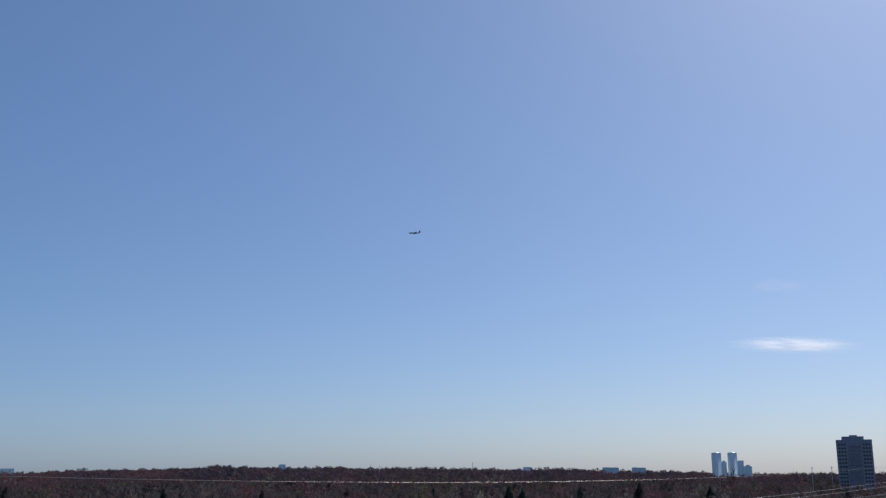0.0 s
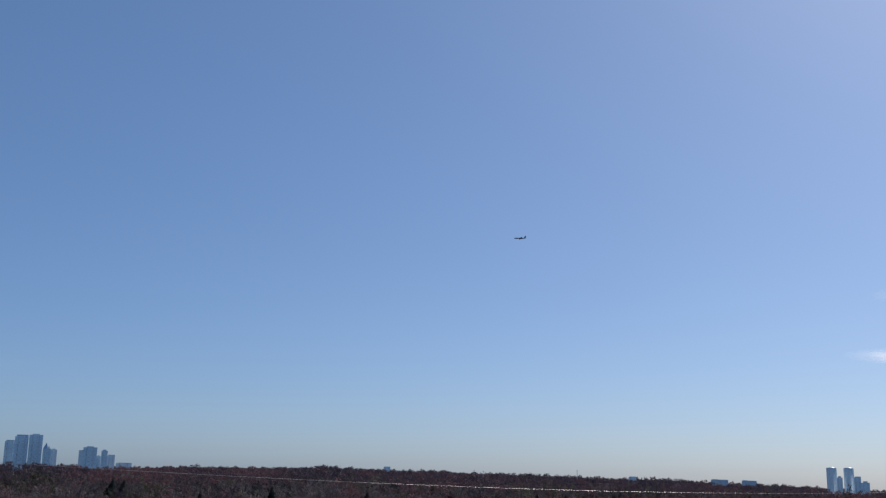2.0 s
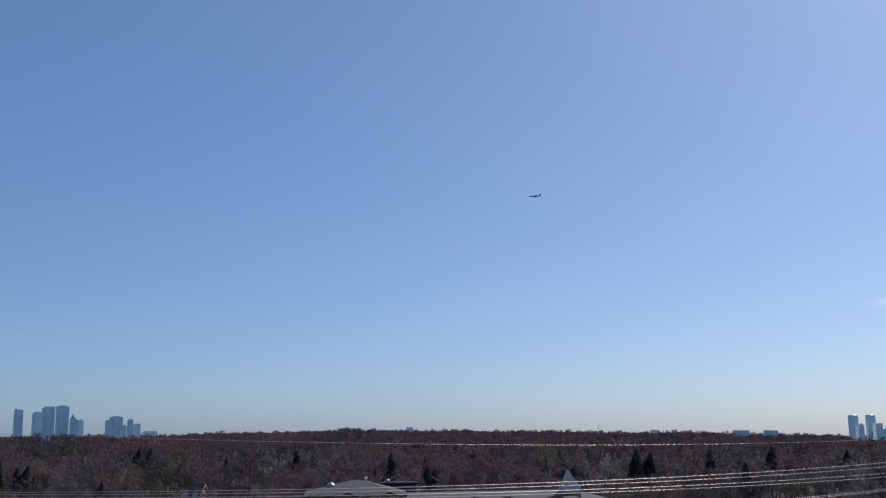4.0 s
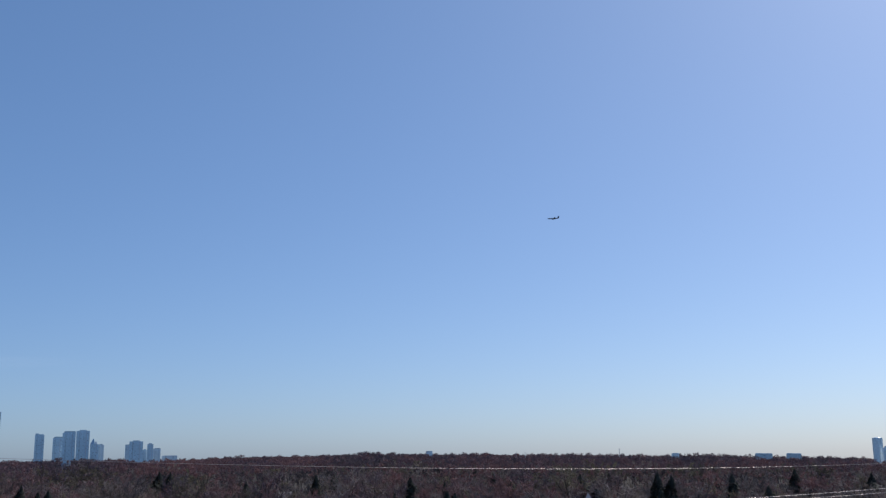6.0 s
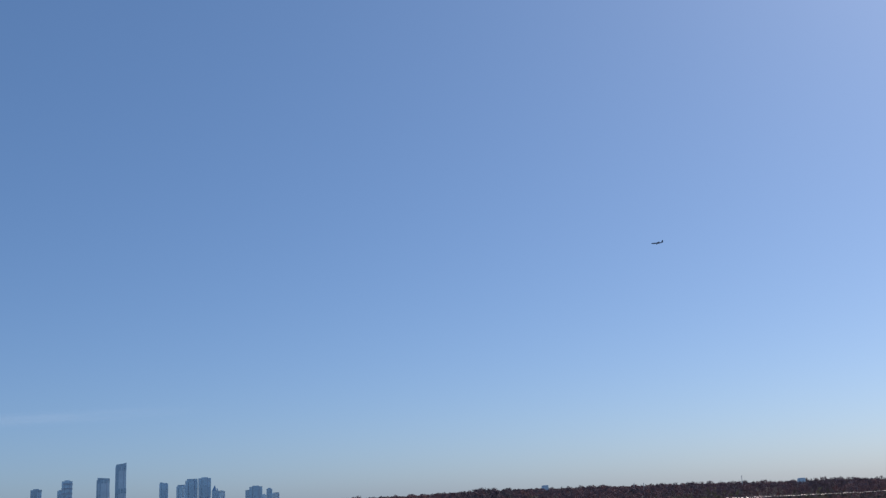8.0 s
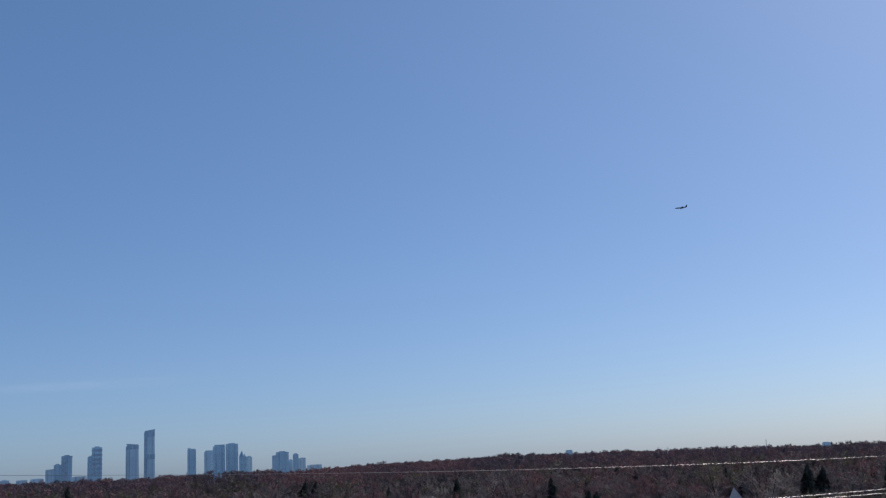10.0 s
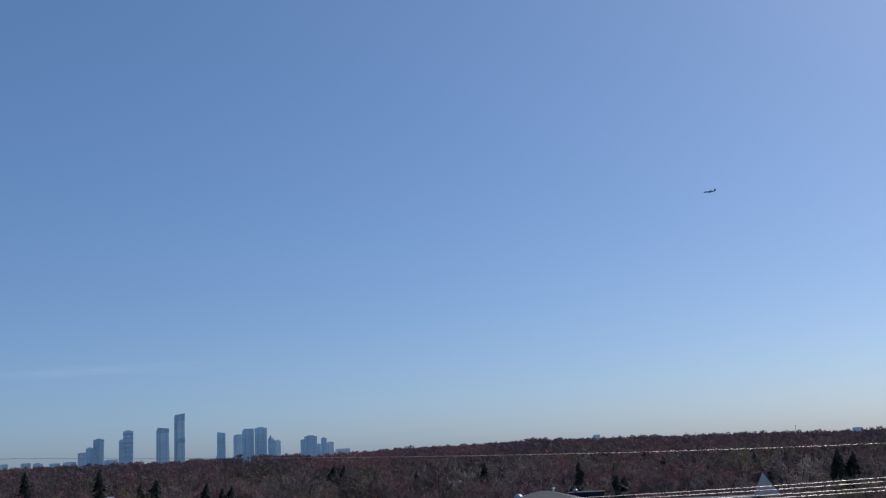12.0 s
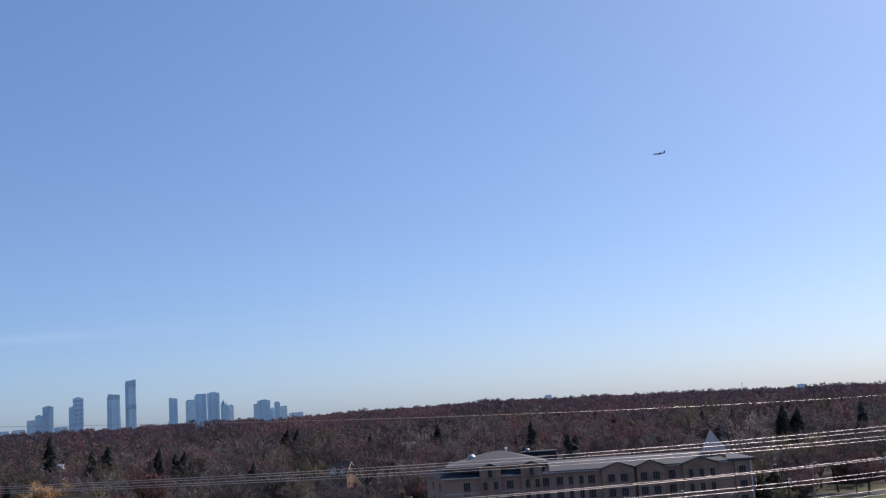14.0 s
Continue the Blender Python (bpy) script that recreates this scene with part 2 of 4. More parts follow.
def ground_z(x, y):
    r = np.hypot(x, y)
    az = np.degrees(np.arctan2(-np.asarray(x, float), np.maximum(np.asarray(y, float), 1e-3)))
    az = np.where(np.asarray(y) > 0, az, 0.0)
    end = EYE_Z + 4000 * np.tan(np.radians(far_drop(az))) - 13.0
    return np.where(np.asarray(y) > 0, end * np.clip((r - 350) / 3650, 0, 1.3), 0.0)


def place(az, r):
    return -r * math.sin(radians(az)), r * math.cos(radians(az))


def stand(az, r, turn=0.0, z=None):
    x, y = place(az, r)
    return pose(x, y, float(ground_z(x, y)) if z is None else z, 0, 0, turn)


def height_at(az, r, el):
    """Height over the ground of what stands at az, r and tops out at the elevation el."""
    x, y = place(az, r)
    return EYE_Z + r * math.tan(radians(el)) - float(ground_z(x, y))


radii = np.concatenate([[0.0, 60, 120, 180, 240, 300], np.geomspace(350, 4950, 36)])
bear = np.radians(np.arange(0, 360, 4.0))
gv = [(0.0, 0.0, 0.0)]
for r in radii[1:]:
    for b in bear:
        gx, gy = -r * math.sin(b), r * math.cos(b)
        gv.append((gx, gy, float(ground_z(gx, gy))))
nb = len(bear)
gt = [(0, 1 + i, 1 + (i + 1) % nb) for i in range(nb)]
for k in range(len(radii) - 2):
    for i in range(nb):
        a, b = 1 + k * nb + i, 1 + k * nb + (i + 1) % nb
        gt += [(a, a + nb, b), (b, a + nb, b + nb)]
ground = tagged(new("ground", tri_mesh("ground", np.array(gv), np.array(gt)[:, ::-1], M["litter"])),
                "brown leaf-littered ground under the bare woods", "ground", kind="structure")


# ---- trees ----
def limb_arrays(segs, sides=4):
    """Tapered limbs as triangle arrays from (p, q, r0, r1)."""
    vs, ts = [], []
    for p, q, r0, r1 in segs:
        p, q = np.array(p), np.array(q)
        w = (q - p) / (np.linalg.norm(q - p) + 1e-9)
        a = np.cross(w, (0.3, 0.9, 0.2))
        a /= np.linalg.norm(a)
        b = np.cross(w, a)
        k = len(vs)
        for c, r in ((p, r0), (q, r1)):
            for i in range(sides):
                t = 2 * math.pi * i / sides
                vs.append(c + (a * math.cos(t) + b * math.sin(t)) * r)
        for i in range(sides):
            j = (i + 1) % sides
            ts += [(k + i, k + j, k + sides + i), (k + j, k + sides + j, k + sides + i)]
    return np.array(vs), np.array(ts)


def bare_tree(seed, n_twig, twig_w, limbs=7, droop=0.0, spread=0.30, boughs=3, sides=4):
    """A leafless tree of height 1: limbs and a crown of twigs. Gives (limb arrays, twig arrays)."""
    rng = np.random.default_rng(seed)
    fork = rng.uniform(0.2, 0.34)
    segs = [((0, 0, -0.03), (0.006, 0.004, fork), 0.020, 0.014)]
    ends = []
    for i in range(limbs):
        a = 2 * math.pi * (i + rng.uniform(-0.3, 0.3)) / limbs
        s = spread * rng.uniform(0.45, 1.0)
        base = (0.006, 0.004, fork * rng.uniform(0.8, 1.0))
        mid = np.array((s * 0.5 * math.cos(a), s * 0.5 * math.sin(a), fork + rng.uniform(0.16, 0.28)))
        tip = np.array((s * math.cos(a), s * math.sin(a), rng.uniform(0.62, 0.97) - 0.35 * (s / spread) ** 2 * 0.6))
        segs += [(base, mid, 0.010, 0.007), (mid, tip, 0.007, 0.002)]
        ends.append((mid, tip))
        for _ in range(boughs):
            f = rng.uniform(0.1, 0.9)
            o = mid + (tip - mid) * f
            d = rng.normal(0, 0.09, 3)
            e = o + d + np.array((0, 0, 0.10))
            segs.append((o, e, 0.004, 0.0015))
            ends.append((o, e))
    tv, tt = [], []
    for k in range(n_twig):
        o, e = ends[rng.integers(len(ends))]
        c = o + (e - o) * rng.uniform(0.1, 1.05) + rng.normal(0, 0.02, 3)
        out = c - np.array((0, 0, 0.45))
        out = out / np.linalg.norm(out) + rng.normal(0, 0.18, 3)
        out /= np.linalg.norm(out)
        d = rng.normal(0, 0.6, 3) + out * 0.35 + np.array((0, 0, 0.25 - 2 * droop))
        d /= np.linalg.norm(d)
        side = np.cross(out, d)
        side /= np.linalg.norm(side)
        tip = c + d * rng.uniform(0.06, 0.15)
        tip[2] = max(0.12, min(1.0, tip[2] - droop * 0.3))
        tv += [c - side * twig_w, c + side * twig_w, tip]
        tt.append((3 * k, 3 * k + 1, 3 * k + 2))
    return limb_arrays(segs, sides), (np.array(tv), np.array(tt))


def conifer(seed, n_tier, n_per):
    """An old spruce or pine of height 1: trunk and uneven, gappy whorls of narrow drooping sprays."""
    rng = np.random.default_rng(seed)
    vs, ts = [], []
    lobes = [(rng.uniform(0, 6.28), rng.uniform(0.15, 0.85), rng.uniform(0.15, 0.4)) for _ in range(9)]
    for k in range(n_tier):
        f = k / (n_tier - 1)
        rad = 0.25 * (1 - f ** 2.2) ** 0.8 * (0.55 + 0.45 * min(1.0, f / 0.18)) + 0.012
        for i in range(n_per):
            a = rng.uniform(0, 6.28)
            z = 0.08 + 0.89 * f + rng.uniform(-0.03, 0.03)
            bulge = 1 + sum(w * math.cos(a - b) * math.exp(-((f - c) / 0.12) ** 2) for b, c, w in lobes)
            r = rad * rng.uniform(0.5, 1.12) * bulge
            da, dz = rng.uniform(0.10, 0.24), rng.uniform(0.0, 0.06)
            j = len(vs)
            q = 0.35
            vs += [(q * r * math.cos(a), q * r * math.sin(a), min(1.0, z + 0.03)), (r * 0.75 * math.cos(a - da), r * 0.75 * math.sin(a - da), z),
                   (r * math.cos(a), r * math.sin(a), z - dz), (r * 0.75 * math.cos(a + da), r * 0.75 * math.sin(a + da), z + 0.012)]
            ts += [(j, j + 1, j + 2), (j, j + 2, j + 3)]
    return limb_arrays([((0, 0, -0.02), (0, 0, 0.9), 0.018, 0.004)], 5), (np.array(vs), np.array(ts))


def scatter(name, templates, spots, material, label, category):
    """Many trees as one sheet of woods; spots: rows of x, y, z, height, width, turn, template."""
    vs, ts, tn, k = [], [], [], 0
    for x, y, z, h, w, turn, t, hue in spots:
        v, f, wood = templates[int(t)]
        c, s = math.cos(turn), math.sin(turn)
        p = np.empty_like(v)
        p[:, 0], p[:, 1], p[:, 2] = (v[:, 0] * c - v[:, 1] * s) * w + x, (v[:, 0] * s + v[:, 1] * c) * w + y, v[:, 2] * h + z
        vs.append(p)
        ts.append(f + k)
        hues = np.full(len(v), min(0.95, hue))
        hues[:wood] = 1.0
        tn.append(hues)
        k += len(v)
    return tagged(new(name, tri_mesh(name, np.concatenate(vs), np.concatenate(ts), material, np.concatenate(tn))), label, category, kind="stuff")


def joined(pair):
    (lv, lt), (tv, tt) = pair
    return np.concatenate([lv, tv]), np.concatenate([lt, tt + len(lv)]), len(lv)


# kept clear of trees: bearing range, distance range
CLEAR = [(23.6, 25.8, 250, 275), (11.0, 12.4, 222, 246), (-8.6, 10.0, 0, 246), (-14.5, -10.4, 0, 262), (-10.4, -7.6, 0, 226), (12.8, 22.6, 0, 216), (-40, 10.1, 0, 228), (12.8, 22.8, 0, 228), (22.7, 45, 0, 172),
         (22.2, 24.3, 218, 252), (25.2, 26.6, 176, 250), (21.6, 23.1, 314, 338), (13.2, 15.6, 300, 392), (13.4, 14.7, 258, 300),
         (9.6, 11.6, 415, 567), (31.9, 33.0, 262, 297), (28.5, 29.9, 430, 612), (28.4, 30.8, 186, 308), (8.9, 12.8, 0, 240)]


SPRUCE = [(29.37, 550, -0.51), (32.98, 640, -0.36), (27.3, 450, -1.26), (26.5, 450, -1.2), (17.1, 600, -0.9), (16.55, 600, -0.92),
          (3.7, 500, -1.4), (1.7, 350, -2.2), (1.3, 352, -2.3), (-9.73, 420, -1.35), (-10.45, 425, -1.45), (-0.86, 600, -1.25), (-1.89, 600, -1.42),
          (22.6, 430, -1.7), (7.8, 640, -1.1), (12.6, 520, -1.5), (-5.6, 520, -1.35), (-13.6, 480, -1.4), (-16.8, 560, -1.2), (24.4, 380, -2.1),
          (31.4, 330, -2.6), (19.0, 330, -2.6), (-20.5, 520, -1.4),
          (23.9, 470, -1.45), (23.1, 460, -1.8), (22.3, 400, -2.3), (11.7, 520, -1.55), (8.84, 560, -1.2), (-6.46, 450, -1.95)]
CLEAR += [(az - 0.55, az + 0.55, r - 95, r + 6) for az, r, el in SPRUCE]


def clear(az, r):
    return any(a0 < az < a1 and r0 < r < r1 for a0, a1, r0, r1 in CLEAR)


rng = np.random.default_rng(11)


def spots_in(r0, r1, area, h0, h1, n_t, az0=-37.0, az1=43.0):
    n = int(radians(az1 - az0) * (r1 * r1 - r0 * r0) / 2 / area)
    out = []
    for _ in range(n):
        r, az = math.sqrt(rng.uniform(r0 * r0, r1 * r1)), rng.uniform(az0, az1)
        if clear(az, r):
            continue
        x, y = place(az, r)
        far = max(1.0, r / 900)
        g = noise.noise(Vector((x / 60 / far, y / 60 / far, 3.0)))
        big = noise.noise(Vector((x / 240, y / 240, 8.0)))
        if rng.uniform() < 0.25 * max(0.0, -big) * 2:
            continue
        h = rng.uniform(h0, h1) * (1 + 0.25 * g + (0.3 if r > 1500 else 0.14) * big) * (rng.uniform(1.25, 1.6) if rng.uniform() < 0.14 else 1.0)
        # far trees keep near the purple-grey tint: haze put into their colour
        if r > 1100:
            g = min(0.72, 0.67 + 0.10 * g + rng.normal(0, 0.04))
        else:
            g = (0.5 if r > 480 else 0.38) + 0.9 * g + 0.5 * big + rng.normal(0, 0.2)
        g = min(1.0, max(0.0, g))
        out.append((x, y, float(ground_z(x, y)), h, h * rng.uniform(1.0, 1.6), rng.uniform(0, 6.28), rng.integers(n_t), g))
    return out


# woods in three depths; two tints of bud and bark in each, the far one hazed purple-grey
near_t = [joined(bare_tree(20 + i, 380, 0.0048, limbs=6, boughs=1, sides=3)) for i in range(10)]
mid_t = [joined(bare_tree(40 + i, 95, 0.014, limbs=3, boughs=0, sides=3)) for i in range(10)]


def clump(seed):
    """A far leafless crown on a short stem, of height 1."""
    r2 = np.random.default_rng(seed)
    v, f = [], []
    for k in range(40):
        out = r2.normal(0, 1, 3)
        out[2] = abs(out[2]) * 0.9 - 0.1
        out /= np.linalg.norm(out)
        c = np.array((0, 0, 0.55)) + out * np.array((0.27, 0.27, 0.33)) * r2.uniform(0.6, 1.0)
        nrm = out + r2.normal(0, 0.25, 3)
        d = np.cross(nrm, r2.normal(0, 1, 3)) + np.array((0, 0, 0.8))
        d /= np.linalg.norm(d)
        s = np.cross(nrm, d)
        s /= np.linalg.norm(s)
        v += [c - s * 0.036, c + s * 0.036, c + d * r2.uniform(0.12, 0.28)]
        f.append((3 * k, 3 * k + 1, 3 * k + 2))
    lv, lt = limb_arrays([((0, 0, 0), (0, 0, 0.6), 0.015, 0.01)], 3)
    v = np.array(v)
    v[:, 2] = np.clip(v[:, 2], 0.05, 1.0)
    return np.concatenate([lv, v]), np.concatenate([lt, np.array(f) + len(lv)]), len(lv)


far_t = [clump(60 + i) for i in range(8)]
for tag, temps, r0, r1, area, h0, h1 in (("near", near_t, 300, 620, 92, 8.5, 15), ("middle", mid_t, 620, 1500, 165, 9, 15.5),
                                         ("far", far_t, 1500, 4300, 600, 9, 16.5)):
    scatter("bare_woods", temps, spots_in(r0, r1, area, h0, h1, len(temps)), M["twig_woods"],
            f"{tag} leafless woods, grey-brown and reddish with buds", "woods")


def tree_thing(name, pair, bark, leaf, label, category):
    (lv, lt), (tv, tt) = pair
    ob = tagged(new(name), label, category)
    t = new("trunk", tri_mesh("trunk", lv, lt, bark))
    c = new("crown", tri_mesh("crown", tv, tt, leaf))
    t.parent = c.parent = ob
    return ob


def put(ob, m, h, w):
    """A copy of a tree of height 1, h high and w wide."""
    ob.scale = (w, w, h)
    return copy_thing(ob, m)


oaks = [tree_thing("bare_tree", bare_tree(80 + i, 760, 0.0036, limbs=8), M["bark"], M["twig_tree"],
                   "leafless brown tree standing among houses and woods", "tree") for i in range(6)]
oak_n = 0
for x, y, z, h, w, turn, t, g in spots_in(172, 300, 62, 7.5, 12.5, 6):
    if oak_n < 330:
        put(oaks[t], pose(x, y, z, 0, 0, math.degrees(turn)), h, w)["group"] = "bare trees at the edge of the woods"
        oak_n += 1
for i, o in enumerate(oaks):
    x, y = place(33.2 + i * 0.9, 206 + 9 * (i % 3))
    o.scale, o.location = (11.5, 11.5, 11.5), (x, y, 0)

# the golden willow and the dark spruces
gold = tree_thing("willow_tree", bare_tree(91, 5600, 0.0046, limbs=18, droop=0.07, spread=0.34, boughs=5), M["bark"], M["twig_gold"],
                  "golden-twigged weeping willow among brown trees", "tree")
gold.matrix_basis = stand(29.6, 300) @ Matrix.Diagonal((17.0, 17.0, 14.0, 1))
red_oak = tree_thing("bare_tree", bare_tree(93, 2200, 0.0032, limbs=11, spread=0.4, boughs=5), M["bark"], M["twig_red"],
                     "large reddish budding tree behind low houses", "tree")
red_oak.matrix_basis = stand(24.5, 268) @ Matrix.Diagonal((19, 19, 17.6, 1))
brown_oak = tree_thing("bare_tree", bare_tree(94, 1800, 0.0032, limbs=10, spread=0.36, boughs=5), M["bark"], M["twig"],
                       "large grey-brown leafless tree beside the town houses", "tree")
brown_oak.matrix_basis = stand(17.6, 262) @ Matrix.Diagonal((15, 15, 13.5, 1))
spruces = [tree_thing("spruce_tree", conifer(70 + i, 34, 26), M["bark"], M["needle"], "dark green spruce rising out of bare woods", "tree") for i in range(3)]
for i, (az, r, el) in enumerate(SPRUCE):
    m, h = stand(az, r, 40 * i), height_at(az, r, el)
    w = h * (1.1 if i in (2, 3, 7, 8) else 0.88)
    if i > 2:
        put(spruces[i % 3], m, h, w)["group"] = "spruces in the woods"
for i in range(22):
    az, r = rng.uniform(-34, 40), math.sqrt(rng.uniform(300 ** 2, 900 ** 2))
    if not clear(az, r):
        h = rng.uniform(10, 16)
        put(spruces[i % 3], stand(az, r, 50 * i), h, h * rng.uniform(0.65, 1.0))["group"] = "spruces in the woods"
for sp, (az, r, el) in zip(spruces, SPRUCE):
    h = height_at(az, r, el)
    sp.scale, sp.location = (h * 0.88, h * 0.88, h), stand(az, r).translation
    sp["group"] = "spruces in the woods"


# ---- windows shared by the buildings ----
def window_meshes(w, h, lights, frame_mat):
    bm = bmesh.new()
    t = 0.09
    for r in ((-w / 2, -0.07, 0, w / 2, 0.0, t), (-w / 2, -0.07, h - t, w / 2, 0.0, h), (-w / 2, -0.07, t, -w / 2 + t, 0.0, h - t), (w / 2 - t, -0.07, t, w / 2, 0.0, h - t)):
        box_bm(bm, *r)
    for k in range(1, lights):
        c = -w / 2 + w * k / lights
        box_bm(bm, c - 0.035, -0.06, t, c + 0.035, 0.0, h - t)
    fr = mesh_of("window", bm, frame_mat)
    pane_w = (w - 2 * t) / lights - 0.07
    bm = bmesh.new()
    box_bm(bm, -pane_w / 2, -0.02, t, pane_w / 2, -0.008, h - t)
    return fr, mesh_of("pane", bm, M["glass"]), [(-w / 2 + t + (w - 2 * t) * (k + 0.5) / lights) for k in range(lights)]


def window(parent, meshes, m):
    fr, pane, xs = meshes
    ob = shared("window", fr, parent, m)
    for x in xs:
        shared("pane", pane, ob, pose(x, 0, 0))


# ---- the long four-storey residence ----
home = tagged(new("residence"), "long four-storey beige residence with grey hipped roofs and a pyramid turret", "building")
home.matrix_basis = pose(*place(8.65, 217), 0, 0, 0, 6.5)
S = 2.92
boxes("wall", [(22, 0.4, 0, 64.0, 16, 12.0)], M["stucco"], home, "beige stucco main wall")
bm = bmesh.new()
prism_bm(bm, [(0, 0), (22, 0), (22, 16), (-4.6, 16.4)], 0, 12.0)
part("end_wing", bm, M["stucco"], home, "beige stucco end wing")
bm = bmesh.new()
prism_bm(bm, [(-0.7, -0.7), (22.6, -0.7), (22.6, 16.6), (-5.4, 17)], 12.0, 13.4, [(1.6, 2.0), (21, 2.0), (21, 15), (-2.4, 15.2)])
part("skirt_roof", bm, M["shingle_dark"], home, "dark shingled lower roof")
boxes("attic_wall", [(1.7, 2.1, 12.3, 21, 15, 13.85)], M["stone"], home)
bm = bmesh.new()
hip_bm(bm, 0.4, 1.0, 22.0, 16.0, 13.85, 16.7, 10.5, 12.5)
part("hipped_roof", bm, M["shingle"], home, "grey shingled hipped roof")
for cx in (9.6, 18.2):
    boxes("bay", [(cx - 2.2, -0.8, 0, cx + 2.2, 0.9, 13.6)], M["stone"], home, "brown stone bay")
    bm = bmesh.new()
    gable_bm(bm, cx - 2.7, -1.2, cx + 2.7, 6, 13.6, 14.5)
    part("dormer_roof", bm, M["shingle"], home)
    boxes("balcony", [(cx - 1.3, -1.5, 11.6, cx + 1.3, -0.8, 11.8)], M["frame_dark"], home)
bm = bmesh.new()
prism_bm(bm, [(22.0, -0.4), (59, -0.4), (59, 16.6), (22.0, 16.6)], 12.0, 12.25)
prism_bm(bm, [(22.0, -0.4), (59, -0.4), (59, 16.6), (22.0, 16.6)], 12.25, 13.7, [(22.0, 5.0), (57, 5.0), (57, 12), (22.0, 12)])
part("main_roof", bm, M["shingle"], home, "grey shingled main roof")
for x0, x1, hh in ((32.7, 39.3, 12.0), (39.9, 45.6, 12.0), (49.4, 56.4, 12.0)):
    boxes("bay", [(x0, -0.9, 0, x1, 0.5, hh)], M["stone"], home, "brown stone bay")
    bm = bmesh.new()
    c = (x0 + x1) / 2
    prism = [bm.verts.new(p) for p in ((x0, -0.9, hh), (x1, -0.9, hh), (c, -0.9, hh + 1.2), (x0, 0.5, hh), (x1, 0.5, hh), (c, 0.5, hh + 1.2))]
    for f in ((0, 1, 2), (3, 5, 4), (0, 3, 4, 1), (1, 4, 5, 2), (2, 5, 3, 0)):
        bm.faces.new([prism[i] for i in f])
    part("gable", bm, M["stone"], home)
    bm = bmesh.new()
    gable_bm(bm, x0 - 0.4, -1.2, x1 + 0.4, 5, hh, hh + 1.25, lip=0.18)
    part("gable_roof", bm, M["shingle"], home)
boxes("turret", [(55.7, 3.5, 12.2, 59.5, 7.3, 14.0)], M["stone"], home, "brown stone turret")
bm = bmesh.new()
base = [bm.verts.new(p) for p in ((55.4, 3.2, 14.0), (59.8, 3.2, 14.0), (59.8, 7.6, 14.0), (55.4, 7.6, 14.0))]
low = [bm.verts.new((v.co.x, v.co.y, 13.8)) for v in base]
tip = bm.verts.new((57.1, 5.4, 18.5))
bm.faces.new(low[::-1])
for i in range(4):
    bm.faces.new((base[i], base[(i + 1) % 4], tip))
    bm.faces.new((low[i], low[(i + 1) % 4], base[(i + 1) % 4], base[i]))
part("turret_roof", bm, M["zinc"], home, "grey pyramid turret roof")
boxes("end_roof", [(58.9, -0.3, 12.0, 64.5, 16.5, 12.5)], M["shingle"], home, "flat grey end roof")
boxes("downpipe", [(63.5, 0.2, 0.2, 63.75, 0.38, 12.0)], M["white"], home, "white downpipe")
boxes("stair_tower", [(60.2, -0.3, 0, 63.2, 0.6, 11.9)], M["stone"], home)
win3 = window_meshes(1.5, 1.75, 3, M["frame_dark"])
win2 = window_meshes(1.0, 1.75, 2, M["frame_dark"])
bm = bmesh.new()
box_bm(bm, -0.72, -0.035, 0, 0.72, -0.003, S - 1.81)
spandrel = mesh_of("spandrel", bm, M["spandrel"])
for k in range(4):
    z = 0.45 + S * k
    for x, big, y in ((4.6, 1, 0), (8.5, 0, -0.8), (10.7, 0, -0.8), (13.6, 1, 0), (17.3, 0, -0.8), (19.3, 0, -0.8), (21.1, 1, 0), (24, 1, 0.4),
                      (26.3, 0, 0.4), (28.5, 0, 0.4), (30.6, 1, 0.4), (34.6, 1, -0.9), (37.2, 1, -0.9), (41.3, 1, -0.9), (43.9, 1, -0.9), (47.3, 1, 0.4),
                      (51.0, 0, -0.9), (53.2, 0, -0.9), (55.4, 0, -0.9), (61.7, 1, -0.3)):
        window(home, win3 if big else win2, pose(x, y, z))
        if k < 3:
            shared("spandrel", spandrel, home, pose(x, y, z + 1.78) @ Matrix.Diagonal((1.0 if big else 0.7, 1, 1, 1)))
    for f in (0.25, 0.6):
        window(home, win2, pose(-4.6 * f, 16.4 * f, z, 0, 0, -74.3))
boxes("roof_light", [(3.6, 0.1, 12.95, 7.0, 1.6, 13.3)], M["glass"], home, "dark blue glazed roof light")
boxes("eaves_trim", [(-0.75, -0.78, 11.85, 22.65, -0.70, 12.0), (22.65, -0.48, 11.85, 32.2, -0.40, 12.0), (46.0, -0.48, 11.85, 48.9, -0.40, 12.0), (56.9, -0.48, 11.85, 59.0, -0.40, 12.0)],
      M["frame"], home, "pale eaves trim")
for cx in (9.6, 18.2):
    window(home, win2, pose(cx, -0.8, 11.75))
for x0, x1 in ((0, 7.4), (11.8, 16)):
    boxes("string_course", [(x0, -0.06, S * 3 - 0.1, x1, -0.002, S * 3 + 0.05)], M["frame"], home)


def roof_vent(az, r, z, wide, high):
    ob = tagged(new("roof_vent"), "shiny galvanised dome vent on the residence roof", "vent", "vents on the residence roof")
    x, y = place(az, r)
    ob.matrix_basis = pose(x, y, z)
    boxes("vent_stack", [(-wide * 0.28, -wide * 0.28, 0, wide * 0.28, wide * 0.28, high * 0.5)], M["metal"], ob)
    bm = bmesh.new()
    bmesh.ops.create_uvsphere(bm, u_segments=12, v_segments=8, radius=wide / 2)
    for v in bm.verts:
        v.co.z = v.co.z * 0.8 + high * 0.65
    part("vent_cowl", bm, M["metal"], ob)


